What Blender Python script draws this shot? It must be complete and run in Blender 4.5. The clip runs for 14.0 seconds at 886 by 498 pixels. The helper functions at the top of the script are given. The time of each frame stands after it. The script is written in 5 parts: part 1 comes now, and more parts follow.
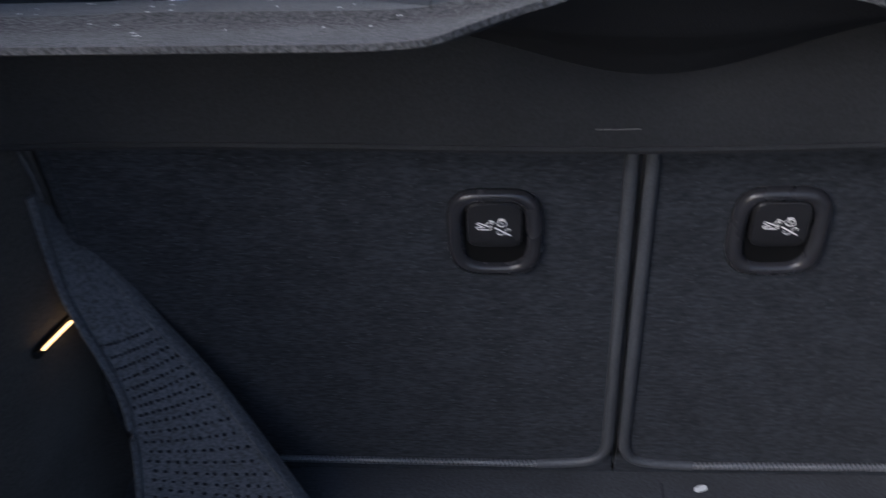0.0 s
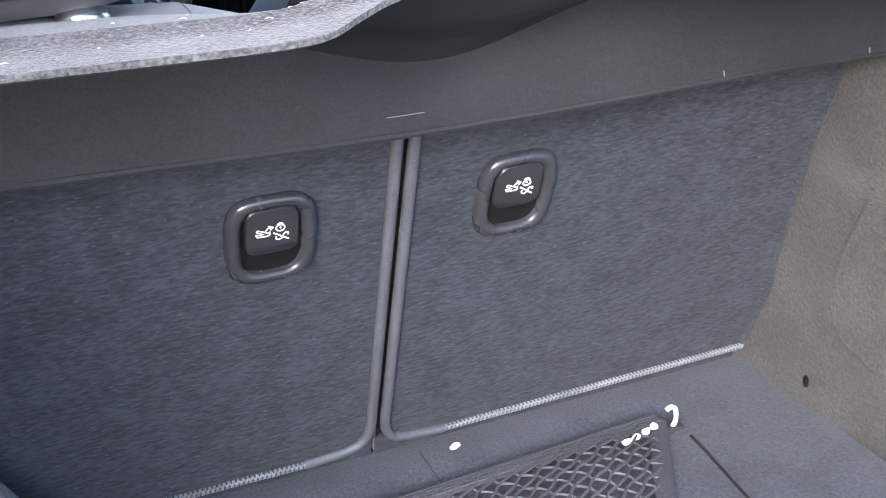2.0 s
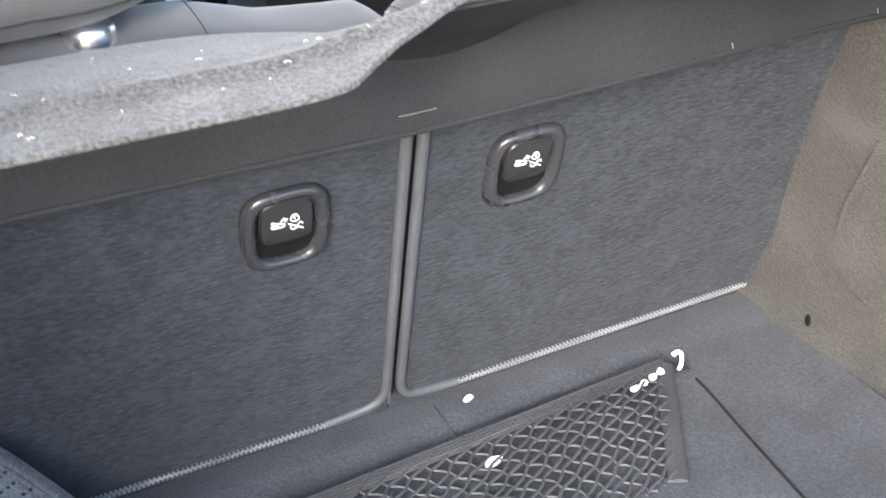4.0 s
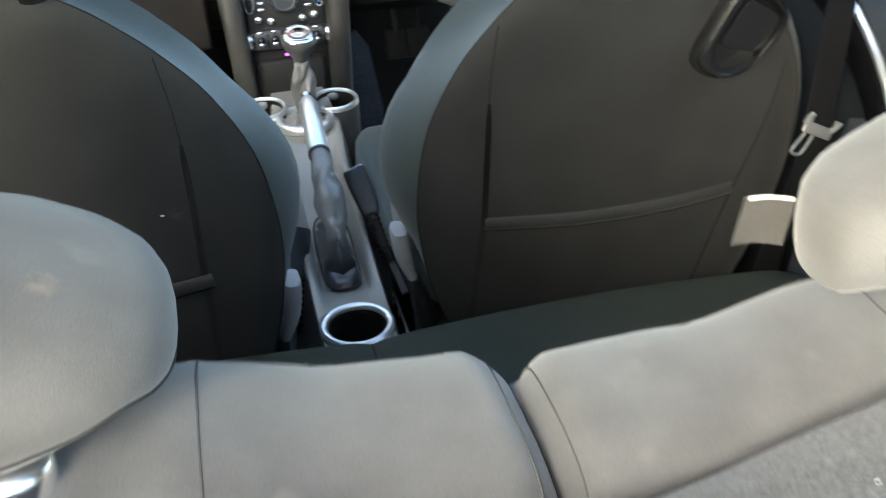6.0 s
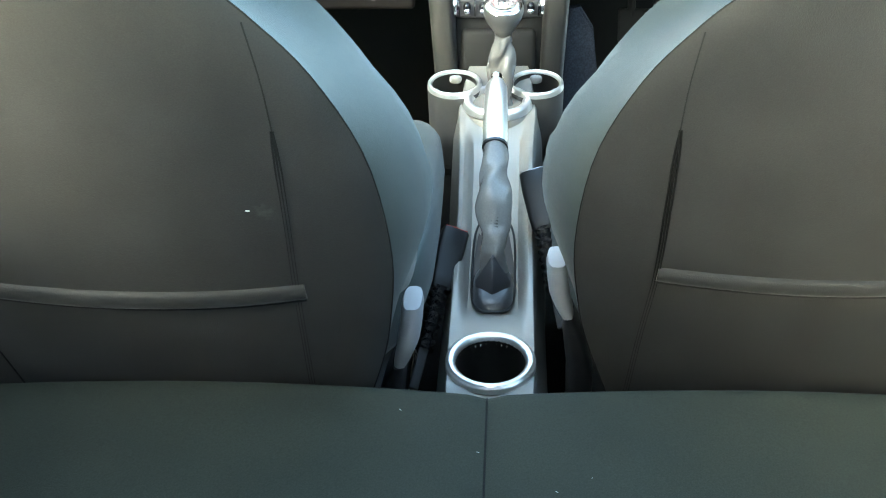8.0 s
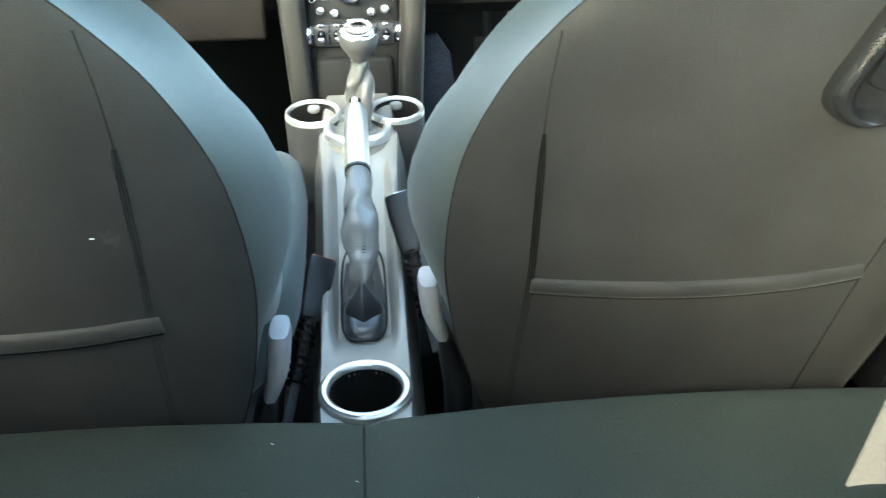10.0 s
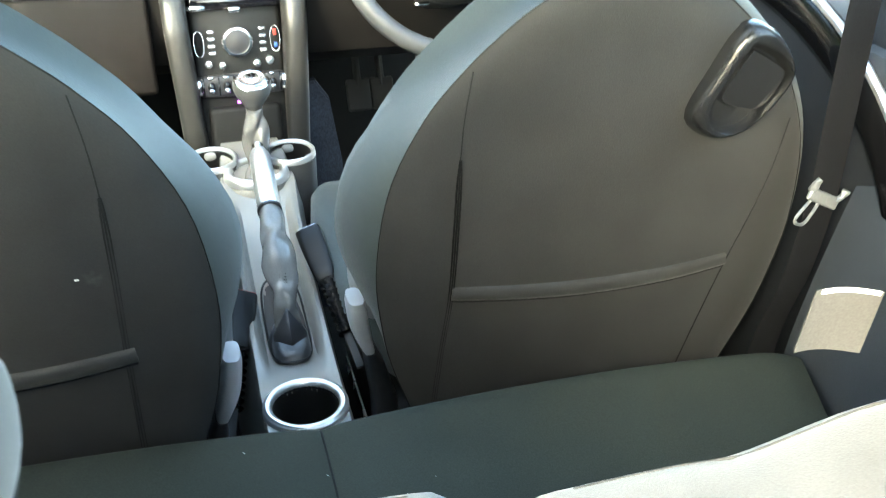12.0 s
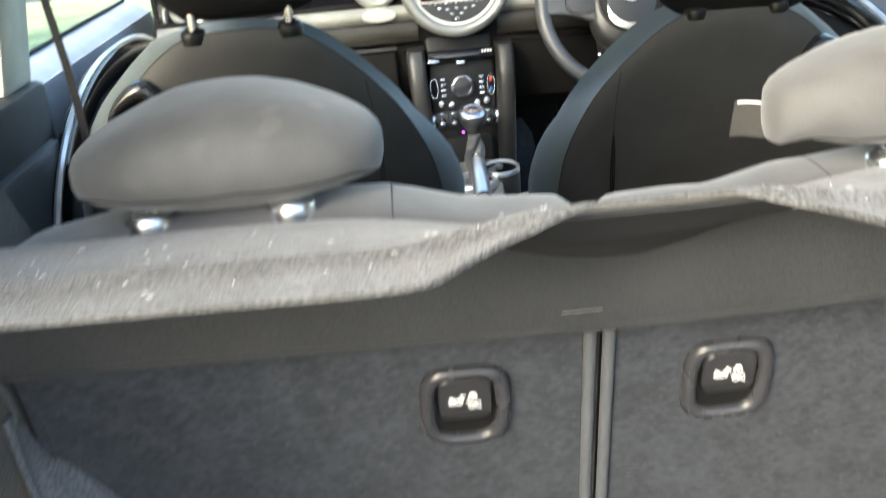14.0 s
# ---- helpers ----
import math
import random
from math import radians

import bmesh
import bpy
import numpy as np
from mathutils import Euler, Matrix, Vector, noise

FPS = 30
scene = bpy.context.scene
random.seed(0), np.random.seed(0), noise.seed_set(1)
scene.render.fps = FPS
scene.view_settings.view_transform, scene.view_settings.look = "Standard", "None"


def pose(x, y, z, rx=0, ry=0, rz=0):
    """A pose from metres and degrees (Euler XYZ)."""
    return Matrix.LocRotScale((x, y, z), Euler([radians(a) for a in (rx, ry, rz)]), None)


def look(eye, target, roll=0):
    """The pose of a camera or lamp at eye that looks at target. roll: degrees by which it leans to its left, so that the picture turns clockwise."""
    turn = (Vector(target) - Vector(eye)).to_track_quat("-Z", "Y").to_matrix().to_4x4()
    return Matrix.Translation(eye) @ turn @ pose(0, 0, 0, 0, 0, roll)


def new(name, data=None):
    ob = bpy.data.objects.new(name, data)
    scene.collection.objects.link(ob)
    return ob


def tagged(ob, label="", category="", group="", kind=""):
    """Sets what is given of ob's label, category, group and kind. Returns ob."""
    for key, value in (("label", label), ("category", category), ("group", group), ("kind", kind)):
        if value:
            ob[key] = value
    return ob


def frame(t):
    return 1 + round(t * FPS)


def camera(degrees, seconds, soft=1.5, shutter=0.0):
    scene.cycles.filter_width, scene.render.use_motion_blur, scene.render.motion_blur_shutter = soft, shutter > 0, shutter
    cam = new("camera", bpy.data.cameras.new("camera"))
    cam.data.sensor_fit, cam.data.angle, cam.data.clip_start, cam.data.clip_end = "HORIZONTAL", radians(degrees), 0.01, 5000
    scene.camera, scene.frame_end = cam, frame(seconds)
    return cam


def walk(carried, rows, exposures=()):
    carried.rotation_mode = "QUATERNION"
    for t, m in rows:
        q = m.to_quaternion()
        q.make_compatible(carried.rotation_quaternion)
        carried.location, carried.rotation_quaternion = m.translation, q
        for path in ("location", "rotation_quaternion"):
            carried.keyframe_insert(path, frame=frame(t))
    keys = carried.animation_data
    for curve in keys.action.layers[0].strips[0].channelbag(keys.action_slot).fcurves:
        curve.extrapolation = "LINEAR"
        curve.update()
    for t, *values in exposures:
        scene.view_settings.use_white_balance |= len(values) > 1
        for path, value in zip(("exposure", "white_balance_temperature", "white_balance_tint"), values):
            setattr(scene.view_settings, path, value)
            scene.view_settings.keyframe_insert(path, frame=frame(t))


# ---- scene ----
import functools

cam = camera(46.0, 14.0, soft=1.0, shutter=0.5)
PATH = [
    (0, (-0.078, -1.539, 0.648), (-0.239, 0.258, -0.215), -2.3),
    (0.5, (-0.14, -1.524, 0.636), (0.021, 0.254, -0.265), -2.1),
    (1, (-0.215, -1.531, 0.642), (0.256, 0.203, -0.236), -2.3),
    (1.5, (-0.26, -1.534, 0.64), (0.367, 0.16, -0.218), -0.9),
    (2, (-0.279, -1.542, 0.645), (0.433, 0.124, -0.202), -1.2),
    (2.2, (-0.284, -1.543, 0.646), (0.448, 0.102, -0.225), -1.3),
    (4.3, (-0.28, -1.488, 0.75), (0.362, 0.084, -0.306), -4.2),
    (4.5, (-0.261, -1.453, 0.767), (0.346, 0.132, -0.291), -5.2),
    (4.7, (-0.24, -1.408, 0.776), (0.333, 0.199, -0.267), -5.1),
    (5, (-0.196, -1.336, 0.792), (0.314, 0.328, -0.192), -5.8),
    (5.3, (-0.157, -1.28, 0.788), (0.349, 0.39, -0.187), -4.5),
    (5.5, (-0.14, -1.248, 0.781), (0.334, 0.429, -0.201), -3.7),
    (6, (-0.107, -1.155, 0.776), (0.23, 0.544, -0.225), -3.6),
    (6.5, (-0.052, -1.060, 0.768), (0.112, 0.66, -0.250), -2.6),
    (7, (0.002, -0.974, 0.735), (-0.049, 0.725, -0.332), -2.2),
    (7.2, (0.010, -0.962, 0.733), (-0.124, 0.725, -0.341), -1.9),
    (9.3, (0.023, -0.902, 0.679), (-0.025, 0.847, -0.29), -0.7),
    (9.5, (0.018, -0.903, 0.677), (0.016, 0.848, -0.289), -1.1),
    (10, (0.022, -0.909, 0.673), (0.144, 0.836, -0.296), -1.0),
    (10.5, (0.016, -0.915, 0.672), (0.234, 0.82, -0.299), -1.1),
    (11, (-0.013, -0.939, 0.681), (0.311, 0.782, -0.285), -0.7),
    (11.5, (-0.044, -0.971, 0.692), (0.362, 0.739, -0.263), -0.3),
    (12, (-0.083, -1.023, 0.719), (0.345, 0.707, -0.189), -1.1),
    (12.5, (-0.103, -1.102, 0.752), (0.3, 0.674, -0.076), -2.6),
    (13, (-0.121, -1.224, 0.769), (0.236, 0.594, 0.016), -4.8),
    (13.5, (-0.118, -1.379, 0.753), (0.05, 0.5, 0.087), -5.7),
    (13.8, (-0.121, -1.495, 0.746), (-0.060, 0.385, 0.071), -6.1),
    (14, (-0.13, -1.550, 0.733), (-0.084, 0.318, 0.021), -5.2),
]
walk(cam, [(t, look(eye, target, roll)) for t, eye, target, roll in PATH],
     [(0, 0.38, 5380, 15), (0.5, 1.08, 5350, 14), (1.0, 1.80, 5350, 14), (1.5, 2.30, 5430, 14), (2.2, 2.76, 5640, 14), (4.3, 2.95, 6200, 8),
      (5.0, 3.35, 6550, 6), (5.5, 3.3, 6600, 4), (6.5, 3.45, 6850, -4), (7.0, 4.3, 6800, -9), (7.2, 4.4, 6800, -9), (9.3, 4.65, 6900, -9), (11, 4.6, 6950, -7), (12.5, 4.35, 6900, -3),
      (13, 3.97, 6800, 0), (13.5, 3.62, 6850, 2), (14, 2.9, 6700, 3)])

# ---- daylight ----
world = bpy.data.worlds.new("daylight")
scene.world = world
world.use_nodes = True
wn = world.node_tree.nodes
sky = wn.new("ShaderNodeTexSky")
sky.sky_type, sky.sun_disc = "NISHITA", False
sky.sun_elevation, sky.sun_rotation = radians(28), radians(-141)
sky.air_density, sky.dust_density, sky.ozone_density = 1.0, 2.5, 1.0
world.node_tree.links.new(sky.outputs[0], wn["Background"].inputs["Color"])
wn["Background"].inputs["Strength"].default_value = 0.15
sun = new("sun", bpy.data.lights.new("sun", "SUN"))
sun.data.energy, sun.data.angle, sun.data.color = 0.72, radians(22), (1.0, 0.965, 0.91)
sun.matrix_world = look((-3.15, -3.89, 2.66), (0, 0, 0))


# ---- materials ----
def material(name, color, rough=0.6, metal=0.0, grain=0.0, grain_size=0.002, blotch=0.15, blotch_size=0.08, bump=0.0,
             bump_size=0.001, sheen=0.0, specular=0.5, stretch=None, fleck=None, fleck_size=0.004, fleck_amount=0.2, coat=0.0, gloss_change=0.08):
    """A surface with fine grain and larger blotches, both in metres."""
    m = bpy.data.materials.new(name)
    m.use_nodes = True
    n, l = m.node_tree.nodes, m.node_tree.links
    bsdf = n["Principled BSDF"]
    bsdf.inputs["Roughness"].default_value = rough
    bsdf.inputs["Metallic"].default_value = metal
    bsdf.inputs["Specular IOR Level"].default_value = specular
    bsdf.inputs["Sheen Weight"].default_value = sheen
    bsdf.inputs["Coat Weight"].default_value = coat
    geo = n.new("ShaderNodeNewGeometry")

    def field(size, detail=3.0):
        t = n.new("ShaderNodeTexNoise")
        t.inputs["Scale"].default_value, t.inputs["Detail"].default_value = 1.0 / size, detail
        if stretch and size < 0.02:
            mp = n.new("ShaderNodeMapping")
            mp.inputs["Scale"].default_value = stretch
            l.new(geo.outputs["Position"], mp.inputs["Vector"])
            l.new(mp.outputs[0], t.inputs["Vector"])
        else:
            l.new(geo.outputs["Position"], t.inputs["Vector"])
        return t.outputs["Fac"]

    def mixed(a, b, fac_socket, low, high):
        ramp = n.new("ShaderNodeMapRange")
        ramp.inputs["From Min"].default_value, ramp.inputs["From Max"].default_value = low, high
        l.new(fac_socket, ramp.inputs["Value"])
        mix = n.new("ShaderNodeMix")
        mix.data_type = "RGBA"
        l.new(ramp.outputs[0], mix.inputs["Factor"])
        for socket, value in ((mix.inputs["A"], a), (mix.inputs["B"], b)):
            if isinstance(value, tuple):
                socket.default_value = value
            else:
                l.new(value, socket)
        return mix.outputs["Result"]

    def shade(k):
        return tuple(min(1.0, c * k) for c in color) + (1.0,)

    col = mixed(shade(1 - blotch), shade(1 + blotch), field(blotch_size), 0.3, 0.7)
    if grain:
        fine = mixed((1 - grain,) * 3 + (1.0,), (1 + grain,) * 3 + (1.0,), field(grain_size, 2.0), 0.3, 0.7)
        mul = n.new("ShaderNodeMix")
        mul.data_type, mul.blend_type = "RGBA", "MULTIPLY"
        mul.inputs["Factor"].default_value = 1.0
        l.new(col, mul.inputs["A"])
        l.new(fine, mul.inputs["B"])
        col = mul.outputs["Result"]
    if fleck:
        col = mixed(col, tuple(fleck) + (1.0,), field(fleck_size, 1.0), 0.68 - 0.1 * fleck_amount, 0.74)
    l.new(col, bsdf.inputs["Base Color"])
    r = n.new("ShaderNodeMapRange")
    r.inputs["To Min"].default_value, r.inputs["To Max"].default_value = max(0.02, rough - gloss_change), min(1.0, rough + gloss_change)
    l.new(field(blotch_size * 0.5), r.inputs["Value"])
    l.new(r.outputs[0], bsdf.inputs["Roughness"])
    if bump:
        b = n.new("ShaderNodeBump")
        b.inputs["Strength"].default_value, b.inputs["Distance"].default_value = 1.0, bump
        l.new(field(bump_size, 2.0), b.inputs["Height"])
        l.new(b.outputs[0], bsdf.inputs["Normal"])
    return m


CARPET = material("boot carpet", (0.0245, 0.0270, 0.0330), 0.95, grain=0.36, grain_size=0.003, blotch=0.18, blotch_size=0.03,
                  bump=0.0009, bump_size=0.0042, sheen=0.04, specular=0.2, stretch=(0.32, 1.0, 1.0), fleck=(0.043, 0.047, 0.056), fleck_size=0.0026, fleck_amount=0.4)
BOOT_MAT = material("boot mat", (0.033, 0.036, 0.043), 0.95, grain=0.36, grain_size=0.003, blotch=0.2, blotch_size=0.05,
                    bump=0.0009, bump_size=0.004, sheen=0.12)
SIDE_CARPET = material("side carpet", (0.031, 0.029, 0.0265), 0.95, grain=0.4, grain_size=0.003, blotch=0.2, blotch_size=0.05,
                       bump=0.0012, bump_size=0.003, sheen=0.15)
GROOVE = material("carpet crease", (0.017, 0.016, 0.015), 0.95, grain=0.4, grain_size=0.003, specular=0.15)
FELT = material("shelf felt", (0.057, 0.057, 0.059), 0.95, grain=0.68, grain_size=0.0027, blotch=0.28, blotch_size=0.03,
                bump=0.0015, bump_size=0.002, sheen=0.2)
FLAP = material("flap vinyl", (0.0180, 0.0187, 0.0210), 0.75, specular=0.25, grain=0.2, grain_size=0.002, blotch=0.15, bump=0.0004, bump_size=0.0015)
PIPING = material("piping", (0.055, 0.058, 0.066), 0.55, grain=0.2, grain_size=0.002)
BRAID = material("braid", (0.15, 0.155, 0.17), 0.45, grain=0.1)
SEAT = material("seat cloth", (0.0690, 0.0688, 0.0705), 0.8, grain=0.09, grain_size=0.0012, blotch=0.17, blotch_size=0.035, fleck=(0.088, 0.086, 0.086), fleck_size=0.030, fleck_amount=0.1,
                bump=0.0002, bump_size=0.0011, sheen=0.2)
BOLSTER = material("bolster cloth", (0.035, 0.0465, 0.0450), 0.75, grain=0.16, grain_size=0.0012, blotch=0.1, blotch_size=0.05,
                   bump=0.0003, bump_size=0.0011, sheen=0.12)
# seat cloth made paler: light falling on the wings is in this colour
WING_LIT = material("lit wing cloth", (0.17, 0.17, 0.158), 0.8, grain=0.1, grain_size=0.0012, bump=0.0002, bump_size=0.0011, sheen=0.15)
HEAD = material("headrest vinyl", (0.0055, 0.0055, 0.006), 0.7, specular=0.12, grain=0.14, grain_size=0.0013, bump=0.0003, bump_size=0.0012)
SEAT_BACK = material("seat back vinyl", (0.0240, 0.0240, 0.0232), 0.58, specular=0.32, grain=0.16, grain_size=0.0013, blotch=0.2, blotch_size=0.06,
                     bump=0.0003, bump_size=0.0012, sheen=0.1)
CUSHION = material("cushion vinyl", (0.0320, 0.0365, 0.0280), 0.75, specular=0.2, grain=0.16, grain_size=0.0016, blotch=0.1, blotch_size=0.07,
                   bump=0.0003, bump_size=0.0012)
SEAM_DARK = material("shaded seam", (0.030, 0.029, 0.029), 0.85, specular=0.2)
SEAM_GREY = material("seam thread", (0.060, 0.059, 0.058), 0.85, specular=0.2)
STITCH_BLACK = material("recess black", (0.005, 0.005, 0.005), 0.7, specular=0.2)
BEZEL = material("bezel plastic", (0.027, 0.027, 0.031), 0.27, grain=0.1, grain_size=0.001)
PILLAR_GREY = material("pillar vinyl", (0.022, 0.0213, 0.0195), 0.40, grain=0.1, grain_size=0.0015, bump=0.0003, bump_size=0.0015)
STITCH = material("stitching", (0.013, 0.013, 0.013), 0.8, specular=0.2)
PLASTIC = material("black plastic", (0.018, 0.018, 0.020), 0.38, grain=0.1, grain_size=0.001, bump=0.0001, bump_size=0.0008)
MATT = material("matt plastic", (0.026, 0.026, 0.026), 0.6, specular=0.3, grain=0.1, grain_size=0.0012, bump=0.00015, bump_size=0.001)
CONSOLE = material("console plastic", (0.240, 0.229, 0.208), 0.33, metal=0.30, grain=0.06, grain_size=0.001, gloss_change=0.02, blotch=0.05, bump=0.0002, bump_size=0.001)
GREY = material("grey plastic", (0.22, 0.22, 0.215), 0.5, grain=0.1, grain_size=0.001)
BOW = material("bow black", (0.004, 0.004, 0.0045), 0.12, specular=0.22, gloss_change=0.02, grain=0.05)
GLOSS = material("gloss black trim", (0.005, 0.005, 0.0065), 0.06, gloss_change=0.01)
CHROME = material("chrome", (0.75, 0.75, 0.77), 0.14, metal=1.0, blotch=0.05)
SATIN = material("satin silver", (0.85, 0.85, 0.86), 0.26, metal=1.0, blotch=0.08)
SILVER_PAINT = material("silver paint", (0.27, 0.27, 0.25), 0.35, metal=0.6, blotch=0.05)
# the gaiter leather again, darkened for the shade at its foot
SHADED_LEATHER = material("shaded gaiter leather", (0.030, 0.031, 0.033), 0.30, grain=0.1, grain_size=0.002, bump=0.0004, bump_size=0.004)
LEATHER = material("gaiter leather", (0.122, 0.120, 0.116), 0.21, gloss_change=0.03, grain=0.08, grain_size=0.002, bump=0.00025, bump_size=0.003)
KNOB = material("knob satin", (0.10, 0.10, 0.098), 0.32, metal=0.4, grain=0.05, grain_size=0.001)
COVER = material("pale grey plastic", (0.36, 0.365, 0.38), 0.35, grain=0.06, grain_size=0.001)
WELL = material("cup well", (0.008, 0.0075, 0.0072), 0.35, grain=0.1, grain_size=0.001)
RUBBER = material("glossy rubber", (0.014, 0.014, 0.015), 0.22, grain=0.1, grain_size=0.001)
RING = material("silver ring paint", (0.76, 0.76, 0.75), 0.29, metal=0.82, blotch=0.03, gloss_change=0.015)
WEBBING = material("belt webbing", (0.008, 0.008, 0.009), 0.8, specular=0.12, grain=0.3, grain_size=0.0015, bump=0.0004, bump_size=0.0015)
DASH = material("dash vinyl", (0.0065, 0.0057, 0.0052), 0.55, specular=0.2, grain=0.15, grain_size=0.0015, bump=0.0004, bump_size=0.0015)
DASH_TRIM = material("dash trim", (0.20, 0.195, 0.175), 0.40, metal=0.3, grain=0.1, grain_size=0.0015)
DOOR_VINYL = material("door vinyl", (0.20, 0.22, 0.245), 0.55, grain=0.12, grain_size=0.0015, bump=0.0003, bump_size=0.0015)
HEADLINER = material("headliner", (0.05, 0.05, 0.05), 0.9, grain=0.1, grain_size=0.002)
FLOOR_CARPET = material("cabin carpet", (0.012, 0.0115, 0.0115), 0.95, specular=0.1, grain=0.4, grain_size=0.003, bump=0.001, bump_size=0.003)
WHITE = material("white cloth", (0.72, 0.71, 0.69), 0.7, blotch=0.05)
LABEL = material("label cloth", (0.040, 0.0388, 0.0375), 0.8, grain=0.15, grain_size=0.001)
QUARTER = material("quarter trim", (0.014, 0.0155, 0.0185), 0.6, specular=0.25, grain=0.15, grain_size=0.0015, bump=0.0003, bump_size=0.0015)
GLOVE = material("glove box", (0.007, 0.0058, 0.0053), 0.6, specular=0.12, grain=0.15, grain_size=0.0015, bump=0.0004, bump_size=0.0015)
HANDLE = material("handle plastic", (0.013, 0.0135, 0.0145), 0.26, gloss_change=0.03, grain=0.1, grain_size=0.001)
TONGUE = material("belt tongue steel", (0.28, 0.285, 0.28), 0.38, metal=0.5, grain=0.1, grain_size=0.002)
WHEEL_LEATHER = material("wheel leather", (0.055, 0.058, 0.06), 0.36, grain=0.1, grain_size=0.0015, bump=0.0002, bump_size=0.0012)
SPOKE = material("spoke leather", (0.034, 0.037, 0.040), 0.38, grain=0.1, grain_size=0.0015, bump=0.0002, bump_size=0.0012)
HUB = material("hub leather", (0.025, 0.0255, 0.0245), 0.36, grain=0.1, grain_size=0.0015, bump=0.0002, bump_size=0.0012)
HUB_CAP = material("hub cap vinyl", (0.015, 0.0158, 0.0165), 0.42, grain=0.1, grain_size=0.0012)
DASH_PAD = material("dash pad vinyl", (0.024, 0.0222, 0.0190), 0.5, specular=0.3, grain=0.15, grain_size=0.0015, bump=0.0004, bump_size=0.0015)
# grey door vinyl, lightened to hold the glare of the sky
SILL_GLARE = material("sill vinyl with sky glare", (0.32, 0.36, 0.40), 0.5, grain=0.1, grain_size=0.0015)
LOW_QUARTER = material("lower quarter trim", (0.036, 0.042, 0.050), 0.55, specular=0.3, grain=0.15, grain_size=0.0015, bump=0.0003, bump_size=0.0015)
CREAM = material("pillar cloth", (0.43, 0.43, 0.36), 0.85, grain=0.12, grain_size=0.002, bump=0.0004, bump_size=0.002)
SHROUD = material("column shroud plastic", (0.05, 0.05, 0.05), 0.5, grain=0.1, grain_size=0.0012)
STACK_BLACK = material("stack black", (0.0055, 0.0055, 0.0055), 0.42, specular=0.25, grain=0.1, grain_size=0.001)
CONCRETE = material("pale concrete", (0.72, 0.71, 0.68), 0.9, grain=0.2, grain_size=0.01, blotch=0.12, blotch_size=0.6, bump=0.002, bump_size=0.008)
PAPER = material("paper", (0.8, 0.8, 0.78), 0.7, blotch=0.05)
RED = material("red plastic", (0.45, 0.03, 0.02), 0.4)
BLUE = material("blue plastic", (0.03, 0.10, 0.35), 0.4)
ASPHALT = material("asphalt", (0.06, 0.06, 0.06), 0.9, grain=0.4, grain_size=0.01, blotch=0.2, blotch_size=0.8, bump=0.003, bump_size=0.01)
HEDGE = material("hedge leaves", (0.17, 0.21, 0.08), 0.7, grain=0.5, grain_size=0.05, blotch=0.3, blotch_size=0.3)
NET = material("net cord", (0.045, 0.046, 0.050), 0.7, grain=0.3, grain_size=0.002)
MESH_DARK = material("mesh gaps", (0.015, 0.0165, 0.021), 0.9, specular=0.15, grain=0.3, grain_size=0.003)
MESH_CLOTH = material("mesh cloth", (0.066, 0.071, 0.084), 0.85, grain=0.5, grain_size=0.003, bump=0.0012, bump_size=0.003, sheen=0.1)


def stained(base, at, radius, color, strength):
    """A copy of a material with one worn pale smear about a point of the mesh."""
    m = base.copy()
    n, l = m.node_tree.nodes, m.node_tree.links
    bsdf = n["Principled BSDF"]
    coat = bsdf.inputs["Base Color"].links[0].from_socket
    spot = n.new("ShaderNodeTexCoord")
    far = n.new("ShaderNodeVectorMath")
    far.operation = "DISTANCE"
    far.inputs[1].default_value = at
    rough = n.new("ShaderNodeTexNoise")
    rough.inputs["Scale"].default_value = 1.4 / radius
    rough.inputs["Detail"].default_value = 4.0
    add = n.new("ShaderNodeMath")
    add.operation = "MULTIPLY_ADD"
    add.inputs[1].default_value = 2.2 * radius
    edge = n.new("ShaderNodeMapRange")
    edge.inputs["From Min"].default_value = 1.1 * radius
    edge.inputs["From Max"].default_value = 2.0 * radius
    edge.inputs["To Min"].default_value = strength
    edge.inputs["To Max"].default_value = 0.0
    mix = n.new("ShaderNodeMix")
    mix.data_type = "RGBA"
    mix.inputs["B"].default_value = (*color, 1)
    for a, b in ((spot.outputs["Object"], far.inputs[0]), (spot.outputs["Object"], rough.inputs["Vector"]), (rough.outputs["Fac"], add.inputs[0]),
                 (far.outputs["Value"], add.inputs[2]), (add.outputs[0], edge.inputs["Value"]), (edge.outputs["Result"], mix.inputs["Factor"]),
                 (coat, mix.inputs["A"]), (mix.outputs["Result"], bsdf.inputs["Base Color"])):
        l.new(a, b)
    return m


def glowing(name, color, power):
    m = material(name, color, 0.4)
    m.node_tree.nodes["Principled BSDF"].inputs["Emission Color"].default_value = (*color, 1)
    m.node_tree.nodes["Principled BSDF"].inputs["Emission Strength"].default_value = power
    return m


RED_GLOW = glowing("red display light", (0.8, 0.03, 0.02), 0.35)
DISPLAY = material("display glass", (0.035, 0.008, 0.006), 0.25)
VIOLET_GLOW = glowing("violet lamp", (0.5, 0.05, 0.9), 0.9)
AMBER_GLOW = glowing("boot lamp", (1.0, 0.55, 0.20), 3.0)

GLASS = bpy.data.materials.new("window glass")
GLASS.use_nodes = True
gb = GLASS.node_tree.nodes["Principled BSDF"]
gb.inputs["Transmission Weight"].default_value, gb.inputs["Roughness"].default_value, gb.inputs["IOR"].default_value = 1.0, 0.0, 1.05
gb.inputs["Base Color"].default_value = (0.93, 0.97, 0.96, 1)


# ---- shapes ----
def thing(name, at=(0, 0, 0), **tags):
    return tagged(pose_at(new(name), at), **tags)


def pose_at(ob, at):
    ob.matrix_world = at if isinstance(at, Matrix) else Matrix.Translation(at)
    return ob


